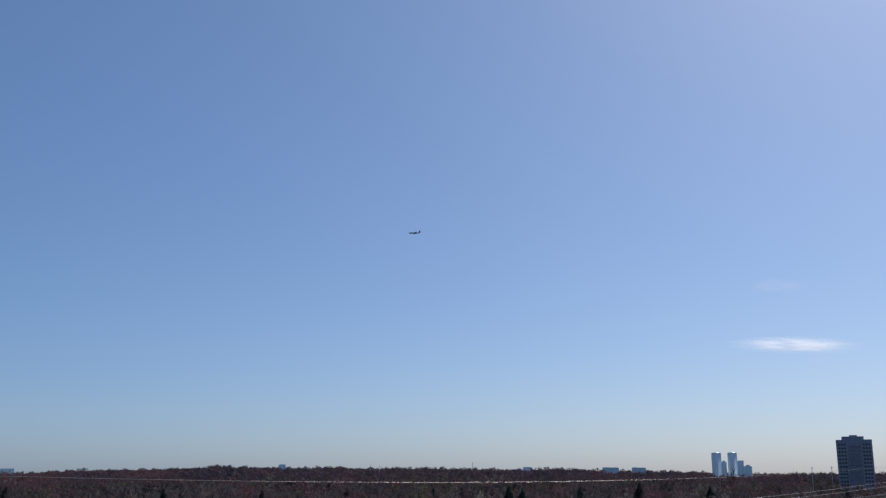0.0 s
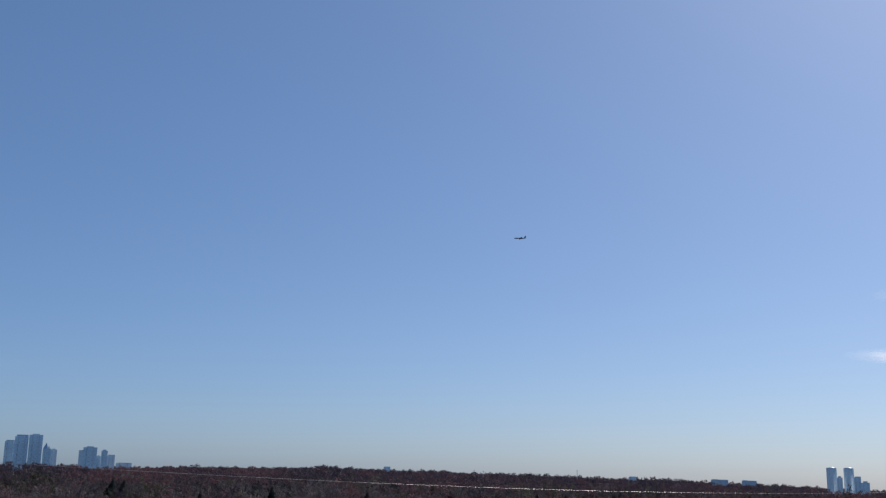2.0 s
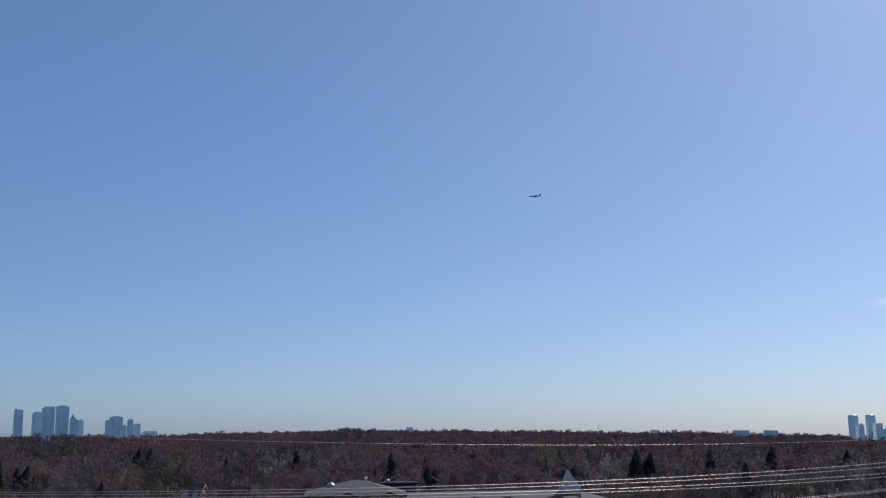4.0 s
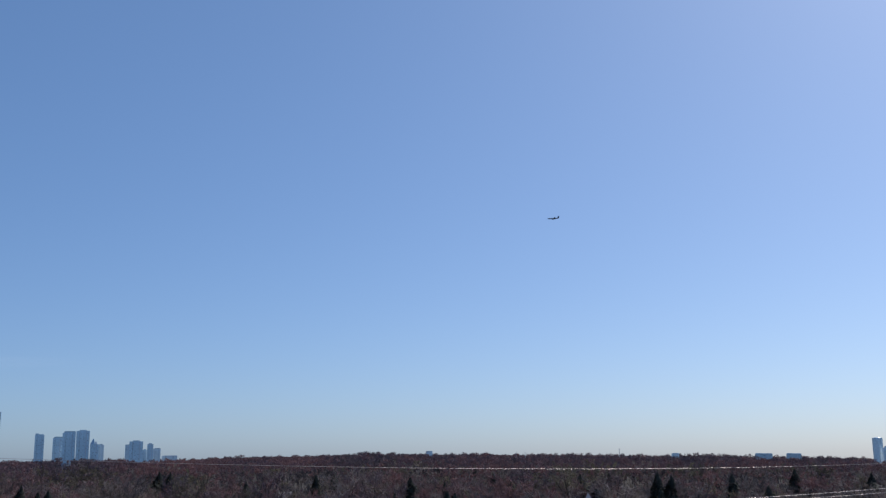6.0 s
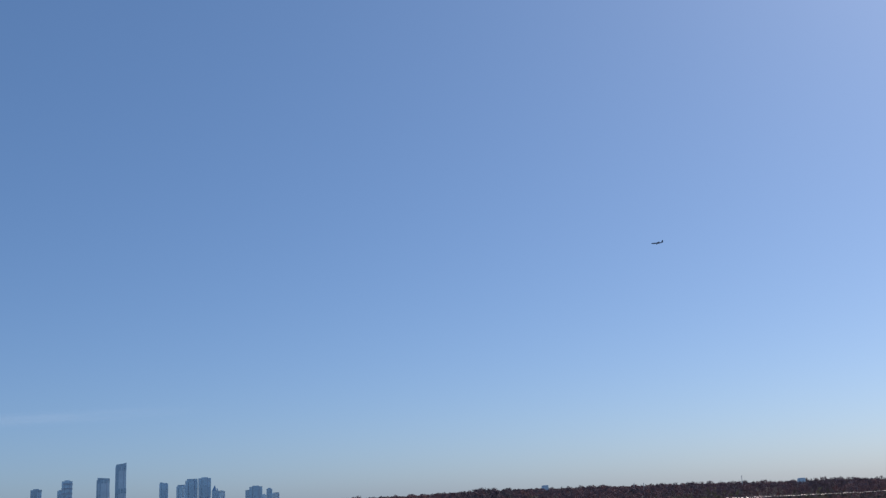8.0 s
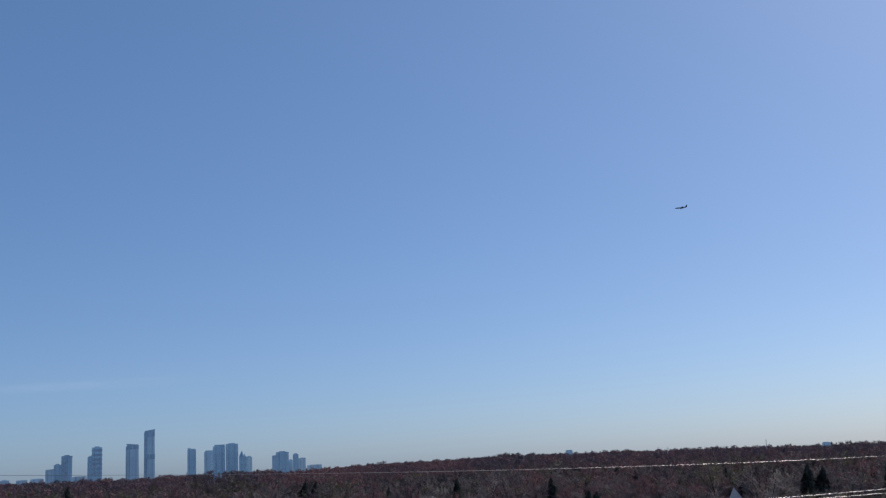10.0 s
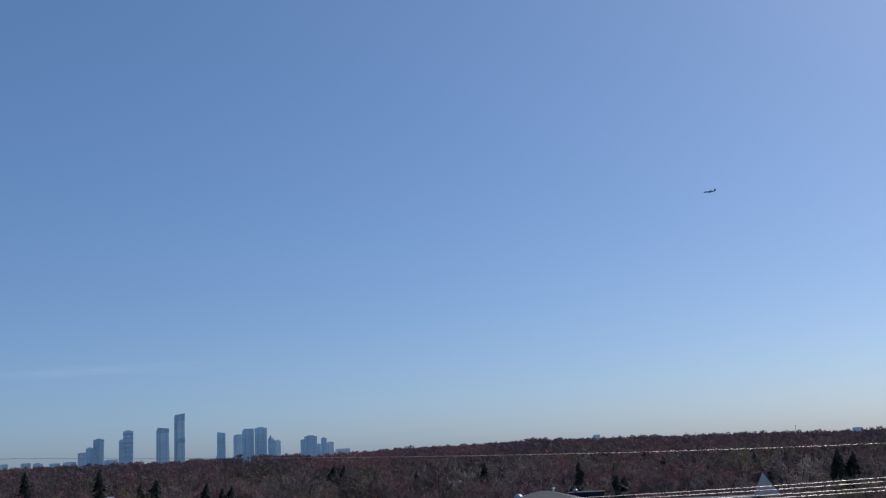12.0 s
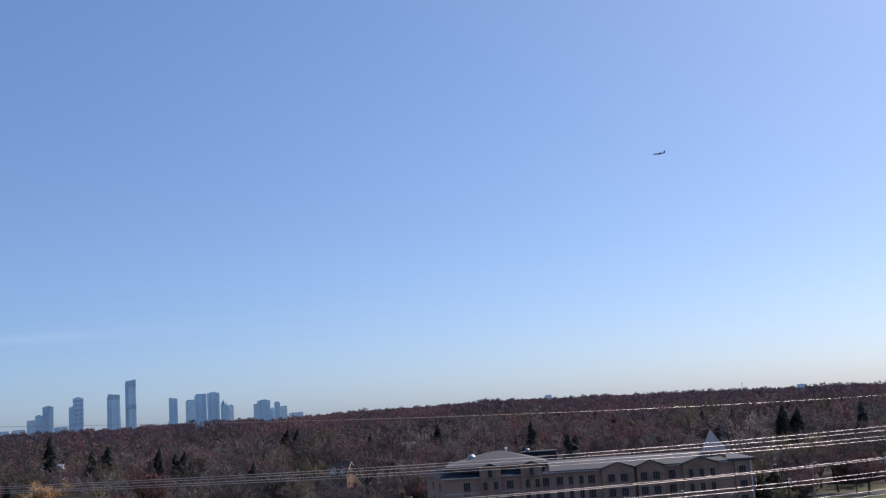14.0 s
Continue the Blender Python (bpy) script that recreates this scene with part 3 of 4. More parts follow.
roof_vent(7.06, 223, 14.55, 1.9, 1.7)
roof_vent(3.95, 231, 15.3, 1.0, 1.3)
hv = tagged(new("rooftop_unit"), "long low grey rooftop air unit behind the hipped roof", "rooftop unit")
hv.matrix_basis = pose(*place(3.3, 232), 13.4, 0, 0, 6.5)
boxes("unit_body", [(-4, -1.2, 0, 3.6, 1.2, 2.2)], M["shingle_dark"], hv)
boxes("unit_lid", [(-4.2, -1.4, 2.2, 3.8, 1.4, 2.4)], M["shingle"], hv)
ch = tagged(new("roof_flue"), "white metal flue pipe on the residence roof", "flue")
ch.matrix_basis = pose(*place(5.15, 228), 16.0)
bm = bmesh.new()
beam_bm(bm, (0, 0, -0.4), (0, 0, 0.9), 0.22, 8)
part("flue_pipe", bm, M["white"], ch)
bm = bmesh.new()
beam_bm(bm, (0, 0, 0.9), (0, 0, 1.2), 0.42, 8, 0.25)
part("flue_cap", bm, M["white"], ch)

# ---- the flat-roofed row of town houses ----
RX, RY = place(21.41, 200)
units = [("blue", 0, 5.9, "blue-sided"), ("cream", 5.9, 11.6, "cream-sided"), ("cream", 11.6, 17.3, "cream-sided"),
         ("navy", 17.3, 22.7, "dark navy-sided"), ("offwhite", 22.7, 28.9, "white-sided")]
win_r = window_meshes(1.35, 1.1, 2, M["frame_dark"])
ROW_A = math.degrees(math.atan2(place(13.49, 199)[1] - RY, place(13.49, 199)[0] - RX))
for key, x0, x1, words in units:
    h = tagged(new("town_house"), f"{words} three-storey town house with a flat pale roof", "house", "row of town houses")
    h.matrix_basis = pose(RX, RY, 0, 0, 0, ROW_A) @ pose(x0, 0, 0)
    w = x1 - x0
    lift = 0.25 if key == "offwhite" else 0.0
    boxes("wall", [(0.0, 0, 0, w - 0.02, 8, 8.75 + lift)], M[key], h)
    boxes("roof", [(0.1, 0.15, 8.75 + lift, w - 0.1, 7.9, 8.85 + lift)], M["gravel"], h, "pale roof membrane")
    boxes("parapet", [(-0.01, -0.08, 8.75 + lift, w - 0.03, 0.14, 9.0 + lift), (-0.01, 0.14, 8.85 + lift, 0.09, 7.9, 9.0 + lift)], M["shingle_dark" if key != "offwhite" else "white"], h)
    boxes("skylight", [(w * 0.3, 3.2, 8.85 + lift, w * 0.3 + 1.0, 4.4, 9.2 + lift)], M["frame"], h)
    boxes("roof_pipe", [(w * 0.75, 2.5, 8.85 + lift, w * 0.75 + 0.25, 2.75, 9.9 + lift)], M["white"], h)
    boxes("low_vent", [(w * 0.55, 5.0, 8.85 + lift, w * 0.55 + 0.6, 5.6, 9.4 + lift)], M["shingle_dark"], h)
    for k in range(5):
        ux, uy = rng.uniform(0.4, w - 1.0), rng.uniform(0.8, 6.8)
        boxes("roof_box", [(ux, uy, 8.85 + lift, ux + rng.uniform(0.3, 0.9), uy + 0.5, 8.85 + lift + rng.uniform(0.25, 0.8))],
              M[("shingle_dark", "frame", "navy", "white", "brick")[k]], h)
    boxes("railing", [(0.4, 2.2, 9.7 + lift, w - 0.4, 2.25, 9.76 + lift)] + [(0.4 + (w - 0.85) * i / 6, 2.2, 8.85 + lift, 0.45 + (w - 0.85) * i / 6, 2.25, 9.7 + lift) for i in range(7)],
          M["frame_dark"], h, "thin dark roof railing")
    for z in (1.2, 4.2, 6.9):
        for f in (0.28, 0.74):
            window(h, win_r, pose(w * f, -0.002, z))


# ---- houses in the trees ----
def house(az, r, w, d, eave, ridge, turn, wall, roof, label, chimney=None, gables=()):
    ob = tagged(new("house"), label, "house")
    ob.matrix_basis = stand(az, r, turn)
    hw, hd = w / 2, d / 2
    boxes("wall", [(-hw, -hd, 0, hw, hd, eave)], M[wall], ob)
    bm = bmesh.new()
    rp = eave + (ridge - eave) * 0.98
    a = [bm.verts.new(p) for p in ((-hw, -hd, eave), (-hw, hd, eave), (-hw, 0, rp), (hw, -hd, eave), (hw, hd, eave), (hw, 0, rp))]
    for f in ((0, 2, 1), (3, 4, 5), (0, 1, 4, 3), (0, 3, 5, 2), (1, 2, 5, 4)):
        bm.faces.new([a[i] for i in f])
    part("gable", bm, M[wall], ob)
    bm = bmesh.new()
    gable_bm(bm, -hd - 0.5, -hw, hd + 0.5, hw, eave - 0.25, ridge, lip=0.2, over=0.4)
    g = part("roof", bm, M[roof], ob)
    g.rotation_euler = (0, 0, radians(90))
    if chimney is not None:
        boxes("chimney", [(chimney, -0.5, eave, chimney + 0.9, 0.5, ridge + 1.3)], M["brick"], ob, "red brick chimney")
    rise = math.degrees(math.atan2(ridge - eave + 0.25, hd + 0.5))
    run = math.hypot(hd + 0.5, ridge - eave + 0.25)
    for sx in (-1, 1):
        for sy in (-1, 1):
            bm = bmesh.new()
            box_bm(bm, -0.04, 0, -0.26, 0.04, run, -0.02)
            rake = part("rake_board", bm, M["white"], ob, "white rake board")
            rake.matrix_basis = pose(sx * (hw + 0.42), sy * (hd + 0.5), eave - 0.05) @ pose(0, 0, 0, 0, 0, 180 if sy > 0 else 0) @ pose(0, 0, 0, rise, 0, 0)
    boxes("gutter", [(-hw, -hd - 0.62, eave - 0.30, hw, -hd - 0.50, eave - 0.14)], M["frame"], ob)
    for gx, gw, gz in gables:
        bm = bmesh.new()
        tri = [(gx - gw / 2, eave - 0.4), (gx + gw / 2, eave - 0.4), (gx, gz)]
        fr, bk = [[bm.verts.new((x, y, z)) for x, z in tri] for y in (-hd - 0.8, 0.0)]
        bm.faces.new(fr)
        bm.faces.new(bk[::-1])
        for k in range(3):
            bm.faces.new((fr[k], bk[k], bk[(k + 1) % 3], fr[(k + 1) % 3]))
        part("front_gable", bm, M["white"], ob, "steep white front gable")
        bm = bmesh.new()
        gable_bm(bm, gx - gw / 2 - 0.25, -hd - 1.0, gx + gw / 2 + 0.25, 0.0, eave - 0.5, gz + 0.03, lip=0.14)
        part("gable_roof", bm, M[roof], ob)
    wm = window_meshes(1.2, 1.3, 2, M["frame"])
    for z in [q for q in (0.9, 3.7, 6.4) if q + 1.4 < eave]:
        for x in (-hw * 0.6, 0.0, hw * 0.6):
            window(ob, wm, pose(x, -hd - 0.002, z))
        for y in (-hd * 0.5, hd * 0.5):
            window(ob, wm, pose(hw + 0.002, y, z, 0, 0, 90))
    return ob


house(14.55, 372, 11, 8, 5.6, 9.0, -8, "stone", "shingle_dark", "brown house with dark roof and white front gables", chimney=-3, gables=((0.4, 3.0, 7.6), (4.0, 2.6, 7.2)))
house(14.0, 284, 5.6, 7, 3.6, 6.4, 12, "brick", "shingle_dark", "low dark-roofed house behind bare trees", chimney=1.8)
house(10.6, 556, 10, 9, 4.4, 7.4, 50, "cream", "shingle", "grey-roofed house half hidden in woods")
house(32.4, 290, 5, 7, 4.4, 7.4, 60, "brick", "shingle_tan", "tan-roofed brick house among bare trees")
house(29.2, 605, 11, 8, 4.8, 8.0, 10, "white", "gravel", "white house with pale roof below a spruce")
house(23.15, 246, 7.0, 5.0, 3.6, 7.0, -4, "white", "shingle", "white house with grey roof and sunlit gable end")
house(25.9, 246, 8, 7, 5.2, 7.6, 15, "brick", "shingle_dark", "dark-roofed brick house with tall chimney", chimney=-0.2)
house(22.55, 330, 5.5, 6, 5.2, 8.4, -6, "cream", "shingle_tan", "tan-roofed cream house among bare trees")
house(-13.1, 300, 10, 9, 4.6, 7.2, 35, "brick", "shingle_dark", "red brick house beside a sunlit yard")
house(11.7, 238, 9, 8, 4.2, 7.0, 8, "brick", "shingle_dark", "dark-roofed brick house between the town houses and the residence", chimney=2.5)
spire = tagged(new("spire"), "slim white pointed steeple among bare trees", "spire")
spire.matrix_basis = stand(21.78, 318)
boxes("spire_base", [(-0.5, -0.5, 0, 0.5, 0.5, 4.6)], M["white"], spire)
bm = bmesh.new()
beam_bm(bm, (0, 0, 4.6), (0, 0, 9.5), 0.6, 4, 0.04)
part("spire_roof", bm, M["white"], spire)

# ---- small bare trees at the foot of the residence ----
for i in range(30):
    az = 8.9 - i * 0.56 + rng.uniform(-0.25, 0.25)
    r = 206.5 - 0.55 * (8.65 - az) * 0.6 + rng.uniform(-4, 1.5)
    h = rng.uniform(4.6, 8.6)
    put(oaks[i % 6], stand(az, r, 47 * i), h, h * rng.uniform(0.9, 1.4))["group"] = "small bare trees before the residence"
# low scrub in the gardens round the willow and the gabled houses
for i in range(46):
    az, r, h = rng.uniform(22.8, 33.0), rng.uniform(188, 262), rng.uniform(3.2, 5.2)
    if not (23.9 > az or 25.2 < az < 26.7 and r > 225 or 31.8 < az):
        put(oaks[i % 6], stand(az, r, 61 * i), h, h * rng.uniform(1.2, 1.9))["group"] = "low bare scrub in the gardens"
for o in oaks:
    o.scale = (11.5, 11.5, 11.5)

# ---- yard, road and poles beside the residence ----
def patch(name, az0, az1, r0, r1, material, label, z):
    bm = bmesh.new()
    n = 8
    pts = [place(az0 + (az1 - az0) * i / n, r0) for i in range(n + 1)] + [place(az1 + (az0 - az1) * i / n, r1) for i in range(n + 1)]
    prism_bm(bm, pts[::-1], 0.0, z)
    return tagged(part(name, bm, material), label, "lawn" if "lawn" in name else "road", kind="structure")


patch("lawn", -14.6, -10.2, 226, 290, M["grass"], "dry sunlit lawn beside the residence", 0.05)
patch("road", -15.2, -10.0, 262, 269, M["asphalt"], "grey asphalt lane across the lawn", 0.09)


def street_lamp(az, r, h, label="slim grey street lamp with a short arm"):
    ob = tagged(new("street_lamp"), label, "street lamp", "street lamps by the residence")
    ob.matrix_basis = stand(az, r)
    bm = bmesh.new()
    beam_bm(bm, (0, 0, 0), (0, 0, h), 0.11, 8, 0.06)
    part("pole", bm, M["metal"], ob)
    bm = bmesh.new()
    beam_bm(bm, (0, 0, h), (0.7, 0, h + 0.2), 0.05, 6)
    part("arm", bm, M["metal"], ob)
    boxes("lamp_head", [(0.55, -0.14, h + 0.14, 1.05, 0.14, h + 0.26)], M["steel_light"], ob)


for az, r, h in ((5.97, 205, 7.2), (-3.95, 206, 7.8), (-6.5, 208, 6.6), (-10.9, 240, 9.5), (-8.9, 245, 9.0)):
    street_lamp(az, r, h)
for i, (az, r, h, w) in enumerate(((-8.35, 228, 7.4, 13.0), (-8.95, 243, 8.6, 11.0), (-10.2, 262, 9.0, 12.0), (-9.7, 268, 9.6, 11.0))):
    put(spruces[i % 3], stand(az, r, 70 * i), h, w)["group"] = "evergreens beside the residence"
for sp, (az, r, el) in zip(spruces, SPRUCE):
    h = height_at(az, r, el)
    sp.scale = (h * 0.88, h * 0.88, h)
bush = tagged(new("bush"), "pale sunlit leafless bush beside the residence", "bush")
bush.matrix_basis = stand(-9.35, 229) @ Matrix.Diagonal((8, 8, 6.2, 1))
bl, bt = bare_tree(99, 1600, 0.007, limbs=12, spread=0.42, droop=0.06)
for nm, arr, mt in (("stem", bl, M["bark"]), ("foliage", bt, M["twig_olive"])):
    o = new(nm, tri_mesh(nm, arr[0], arr[1], mt))
    o.parent = bush


def pole(name, label, az, r, el, radius, material, arm=0.0):
    ob = tagged(new(name), label, "pole")
    ob.matrix_basis = stand(az, r, az)
    h = height_at(az, r, el)
    bm = bmesh.new()
    beam_bm(bm, (0, 0, 0), (0, 0, h), radius, 8, radius * 0.7)
    part("post", bm, M[material], ob)
    if arm:
        boxes("crossbar", [(-arm, -0.08, h - 0.9, arm, 0.08, h - 0.72)], M[material], ob)
        boxes("transformer", [(0.2, -0.3, h - 2.4, 0.75, 0.3, h - 1.4)], M["metal"], ob)


pole("utility_pole", "dark wooden utility pole with a crossbar", -9.59, 216, -4.79, 0.17, "bark", 1.1)
pole("utility_pole", "dark wooden utility pole with a crossbar", 30.35, 205, -5.0, 0.15, "bark", 0.9)
pole("white_pole", "slim white pole beside a brick house", 25.35, 232, -4.55, 0.12, "white")

# ---- power line ----
LINE_AZ, LINE_R = 34.65, 120.0
line_dir = Vector((math.cos(radians(LINE_AZ)), math.sin(radians(LINE_AZ)), 0))
line_out = Vector((-math.sin(radians(LINE_AZ)), math.cos(radians(LINE_AZ)), 0))


def lattice_tower(label):
    """A square lattice tower; local x runs along the wires and y across them."""
    ob = tagged(new("transmission_tower"), label, "transmission tower", "towers of the power line")
    TOP = 29.3

    def half(z):
        return 0.62 + (TOP - z) * 0.043 if z > 10 else 0.62 + (TOP - 10) * 0.043 + (10 - z) * 0.09
    levels = [0, 4.5, 8.5, 12, 15, 17.8, 20.7, 23.5, 26.4, TOP]
    for sx in (-1, 1):
        for sy in (-1, 1):
            bm = bmesh.new()
            for a, b in zip(levels, levels[1:]):
                beam_bm(bm, (sx * half(a), sy * half(a), a), (sx * half(b), sy * half(b), b), 0.15)
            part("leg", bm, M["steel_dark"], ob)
    for f in range(4):
        bm = bmesh.new()
        for k, (a, b) in enumerate(zip(levels, levels[1:])):
            ha, hb = half(a), half(b)
            c = [((-ha, -ha, a), (ha, -ha, a), (-hb, -hb, b), (hb, -hb, b)), ((ha, -ha, a), (ha, ha, a), (hb, -hb, b), (hb, hb, b)),
                 ((ha, ha, a), (-ha, ha, a), (hb, hb, b), (-hb, hb, b)), ((-ha, ha, a), (-ha, -ha, a), (-hb, hb, b), (-hb, -hb, b))][f]
            beam_bm(bm, c[0], c[3], 0.115)
            beam_bm(bm, c[1], c[2], 0.115)
            beam_bm(bm, c[2], c[3], 0.1)
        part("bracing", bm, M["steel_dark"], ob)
    bm = bmesh.new()
    for sx in (-1, 1):
        for sy in (-1, 1):
            beam_bm(bm, (sx * 0.62, sy * 0.62, TOP), (0, 0, TOP + 1.75), 0.075)
    box_bm(bm, -0.75, -0.75, TOP - 0.1, 0.75, 0.75, TOP + 0.08)
    part("peak", bm, M["steel_dark"], ob)
    for z in (23.9, 19.4, 14.8):
        for sy in (-1, 1):
            bm = bmesh.new()
            h = half(z)
            tip = (0, sy * (h + 2.6), z)
            for sx in (-1, 1):
                beam_bm(bm, (sx * h, sy * h, z), tip, 0.075)
                beam_bm(bm, (sx * half(z + 2.4), sy * half(z + 2.4), z + 2.4), tip, 0.06)
                beam_bm(bm, (sx * h, sy * h, z), (sx * 0.35, sy * (h + 1.7), z + 0.75), 0.045)
            arm = part("crossarm", bm, M["steel_light"], ob, "galvanised crossarm with its lit brightness in the colour")
            bm = bmesh.new()
            for sx in (-0.5, 0.5):
                for i in range(13):
                    zc = z - 0.12 - 0.128 * i
                    beam_bm(bm, (sx, sy * (h + 2.4), zc), (sx, sy * (h + 2.4), zc - 0.075), 0.16, 8, 0.07)
                beam_bm(bm, (sx, sy * (h + 2.4), z), (sx, sy * (h + 2.4), z - 1.8), 0.03, 6)
            for i in range(10):
                beam_bm(bm, (0.6 + 0.13 * i, sy * (h + 2.4), z - 1.8), (0.67 + 0.13 * i, sy * (h + 2.4), z - 1.8), 0.085, 8, 0.05)
            box_bm(bm, -0.6, sy * (h + 2.4) - 0.05, z - 1.85, 0.6, sy * (h + 2.4) + 0.05, z - 1.75)
            part("insulator", bm, M["insulator"], arm, "pale grey porcelain insulator strings")
    return ob


pylon = lattice_tower("dark steel lattice transmission tower with bright crossarms")
px, py = place(LINE_AZ, LINE_R)
pylon.matrix_basis = pose(px, py, 0, 0, 0, LINE_AZ + 8)
copy_thing(pylon, pose(px + line_dir.x * 275, py + line_dir.y * 275, 0, 0, 0, LINE_AZ))
copy_thing(pylon, pose(px - line_dir.x * 275, py - line_dir.y * 275, 0, 0, 0, LINE_AZ))


def conductor(name, label, c2, c1, c0, off, radius, s0=-275, s1=280):
    """A sagging cable; z = c2 s^2 + c1 s + c0 along the line, mirrored past the tower."""
    cu = bpy.data.curves.new(name, "CURVE")
    cu.dimensions, cu.bevel_depth, cu.bevel_resolution = "3D", radius, 1
    sp = cu.splines.new("POLY")
    n = 110
    sp.points.add(n)
    for i in range(n + 1):
        s = s0 + (s1 - s0) * i / n
        u = abs(s)
        p = Vector((px, py, 0)) + line_dir * s + line_out * off
        sp.points[i].co = (p.x, p.y, c2 * u * u + c1 * u + c0, 1)
    ob = new("tmp_curve", cu)
    me = bpy.data.meshes.new_from_object(ob.evaluated_get(bpy.context.evaluated_depsgraph_get()))
    bpy.data.objects.remove(ob)
    me.materials.clear()
    me.materials.append(M["cable"])
    for f in me.polygons:
        f.use_smooth = True
    return tagged(new(name, me), label, "power line", "conductors of the power line", kind="")


for c2, c1, c0, off, gap in ((1.918e-4, -0.04922, 22.30, 2.0, 0.0035), (1.860e-4, -0.05565, 22.05, -2.0, 0.0028),
                             (2.021e-4, -0.05538, 17.91, 2.6, 0.0008), (2.402e-4, -0.06819, 17.34, -2.6, 0.004),
                             (2.2e-4, -0.0620, 13.4, 2.2, 0.0045), (2.2e-4, -0.0640, 12.6, -2.2, 0.0014)):
    for k in (0, 1):
        conductor("power_line", "thin bright bare aluminium cable sagging between towers", c2, c1 - gap * k, c0 - 0.18 * k, off + 0.25 * k, 0.034)
conductor("earth_wire", "single thin earth wire along the tower peaks", 1.7663e-04, -0.05610, 28.741, 0.0, 0.020)


# ---- far towers ----
def far_tower(az0, az1, el, r, material, label, depth=0.8, taper=1.0, shape="flat", bands=0, group="towers of the distant skyline", turn=0.0, dark=(), shade_left=0.0):
    az = (az0 + az1) / 2
    w = r * (math.tan(radians(az0 - az)) - math.tan(radians(az1 - az)))
    h = height_at(az, r, el)
    ob = tagged(new("tower_block"), label, "tower block", group)
    ob.matrix_basis = stand(az, r, az + turn)
    hw, hd = w / 2, w * depth / 2
    top = h if shape == "flat" else h * (0.80 if shape == "peak" else 0.955)
    loop = [(-hw, -hd), (hw, -hd), (hw, hd), (-hw, hd)]
    if shape in ("round", "dome"):
        loop = [(hw * math.cos(a) if abs(math.cos(a)) < 0.8 else hw * (1 if math.cos(a) > 0 else -1), hd * math.sin(a)) for a in [2 * math.pi * (i + 0.5) / 12 for i in range(12)]]
    bm = bmesh.new()
    prism_bm(bm, loop, 0, top, [(x * taper, y * taper) for x, y in loop])
    body = part("body", bm, M[material], ob)
    if shape == "flat":
        boxes("plant_room", [(-hw * 0.55, -hd * 0.5, h, hw * 0.5, hd * 0.5, h + 3.0)], M["tower_shade"], ob)
    elif shape in ("slant", "slant_left"):
        flip = -1 if shape == "slant_left" else 1
        bm = bmesh.new()
        ht, lo = hw * taper, top + (h - top) * 0.35
        a = [bm.verts.new((x * flip, y, z)) for x, y, z in ((-ht, -hd, top), (ht, -hd, top), (ht, hd, top), (-ht, hd, top),
                                                           (-ht, -hd, lo), (ht * 1.1, -hd, h), (ht * 1.1, hd, h), (-ht, hd, lo))]
        for f in ((3, 2, 1, 0), (4, 5, 6, 7), (0, 1, 5, 4), (1, 2, 6, 5), (2, 3, 7, 6), (3, 0, 4, 7)):
            bm.faces.new([a[i] for i in f])
        part("crown", bm, M["tower_shade"], ob, "dark sloping crown")
    elif shape == "step":
        boxes("crown", [(-hw * 0.75, -hd * 0.8, top, hw * 0.95, hd * 0.8, h)], M["tower_shade"], ob, "set-back crown")
    elif shape == "peak":
        bm = bmesh.new()
        ridge = [(-hw, -hd), (hw * 0.1, -hd), (hw * 0.1, hd), (-hw, hd)]
        prism_bm(bm, ridge, top, h, [(-hw * 0.35, -hd * 0.3), (-hw * 0.2, -hd * 0.3), (-hw * 0.2, hd * 0.3), (-hw * 0.35, hd * 0.3)])
        prism_bm(bm, [(hw * 0.12, -hd * 0.9), (hw * 0.6, -hd * 0.9), (hw * 0.6, hd * 0.9), (hw * 0.12, hd * 0.9)], top, (h + top) / 2,
                 [(hw * 0.2, -hd * 0.3), (hw * 0.4, -hd * 0.3), (hw * 0.4, hd * 0.3), (hw * 0.2, hd * 0.3)])
        part("crown", bm, M["tower_shade"], ob, "pointed stepped crown")
    elif shape == "fin":
        boxes("crown", [(-hw * 0.9, -hd * 0.7, top, -hw * 0.2, hd * 0.7, h), (-hw * 0.2, -hd * 0.7, top, hw * 0.8, hd * 0.7, (h + top) / 2)], M["tower_shade"], ob, "stepped crown")
    else:
        bm = bmesh.new()
        prism_bm(bm, [(x * 0.96 * taper, y * 0.96) for x, y in loop], top, h - (h - top) * 0.4)
        prism_bm(bm, [(x * 0.8 * taper, y * 0.8) for x, y in loop], h - (h - top) * 0.4, h, [(x * 0.45, y * 0.45) for x, y in loop])
        part("crown", bm, M["tower_shade"], ob, "rounded crown")
    # projecting slab edges, one in three storeys, and corner piers
    bm = bmesh.new()
    z = 9.0
    while z < top - 3 and h > 60:
        k = 1 + (taper - 1) * z / top
        prism_bm(bm, [(x * k * 1.02, y * k * 1.03) for x, y in loop], z, z + 0.9)
        z += 9.0
    if h > 60:
        part("slab_edges", bm, M[material], ob)
    if shape not in ("round", "dome"):
        # left pier darker, right pier paler: side shading put into their colours
        for f in (-0.5, 0.0, 0.5):
            boxes("pier", [(hw * f - w * 0.035, -hd * 1.05, 0, hw * f + w * 0.035, -hd * min(taper, 1) * 0.98, top * 0.98)], M["tower_shade" if f < 0 else "tower_band" if f > 0 else material], body)
    for z0, z1 in dark:
        bmd = bmesh.new()
        k = 1 + (taper - 1) * (z0 + z1) / 2
        prism_bm(bmd, [(x * k * 1.035, y * k * 1.05) for x, y in loop], h * z0, h * z1)
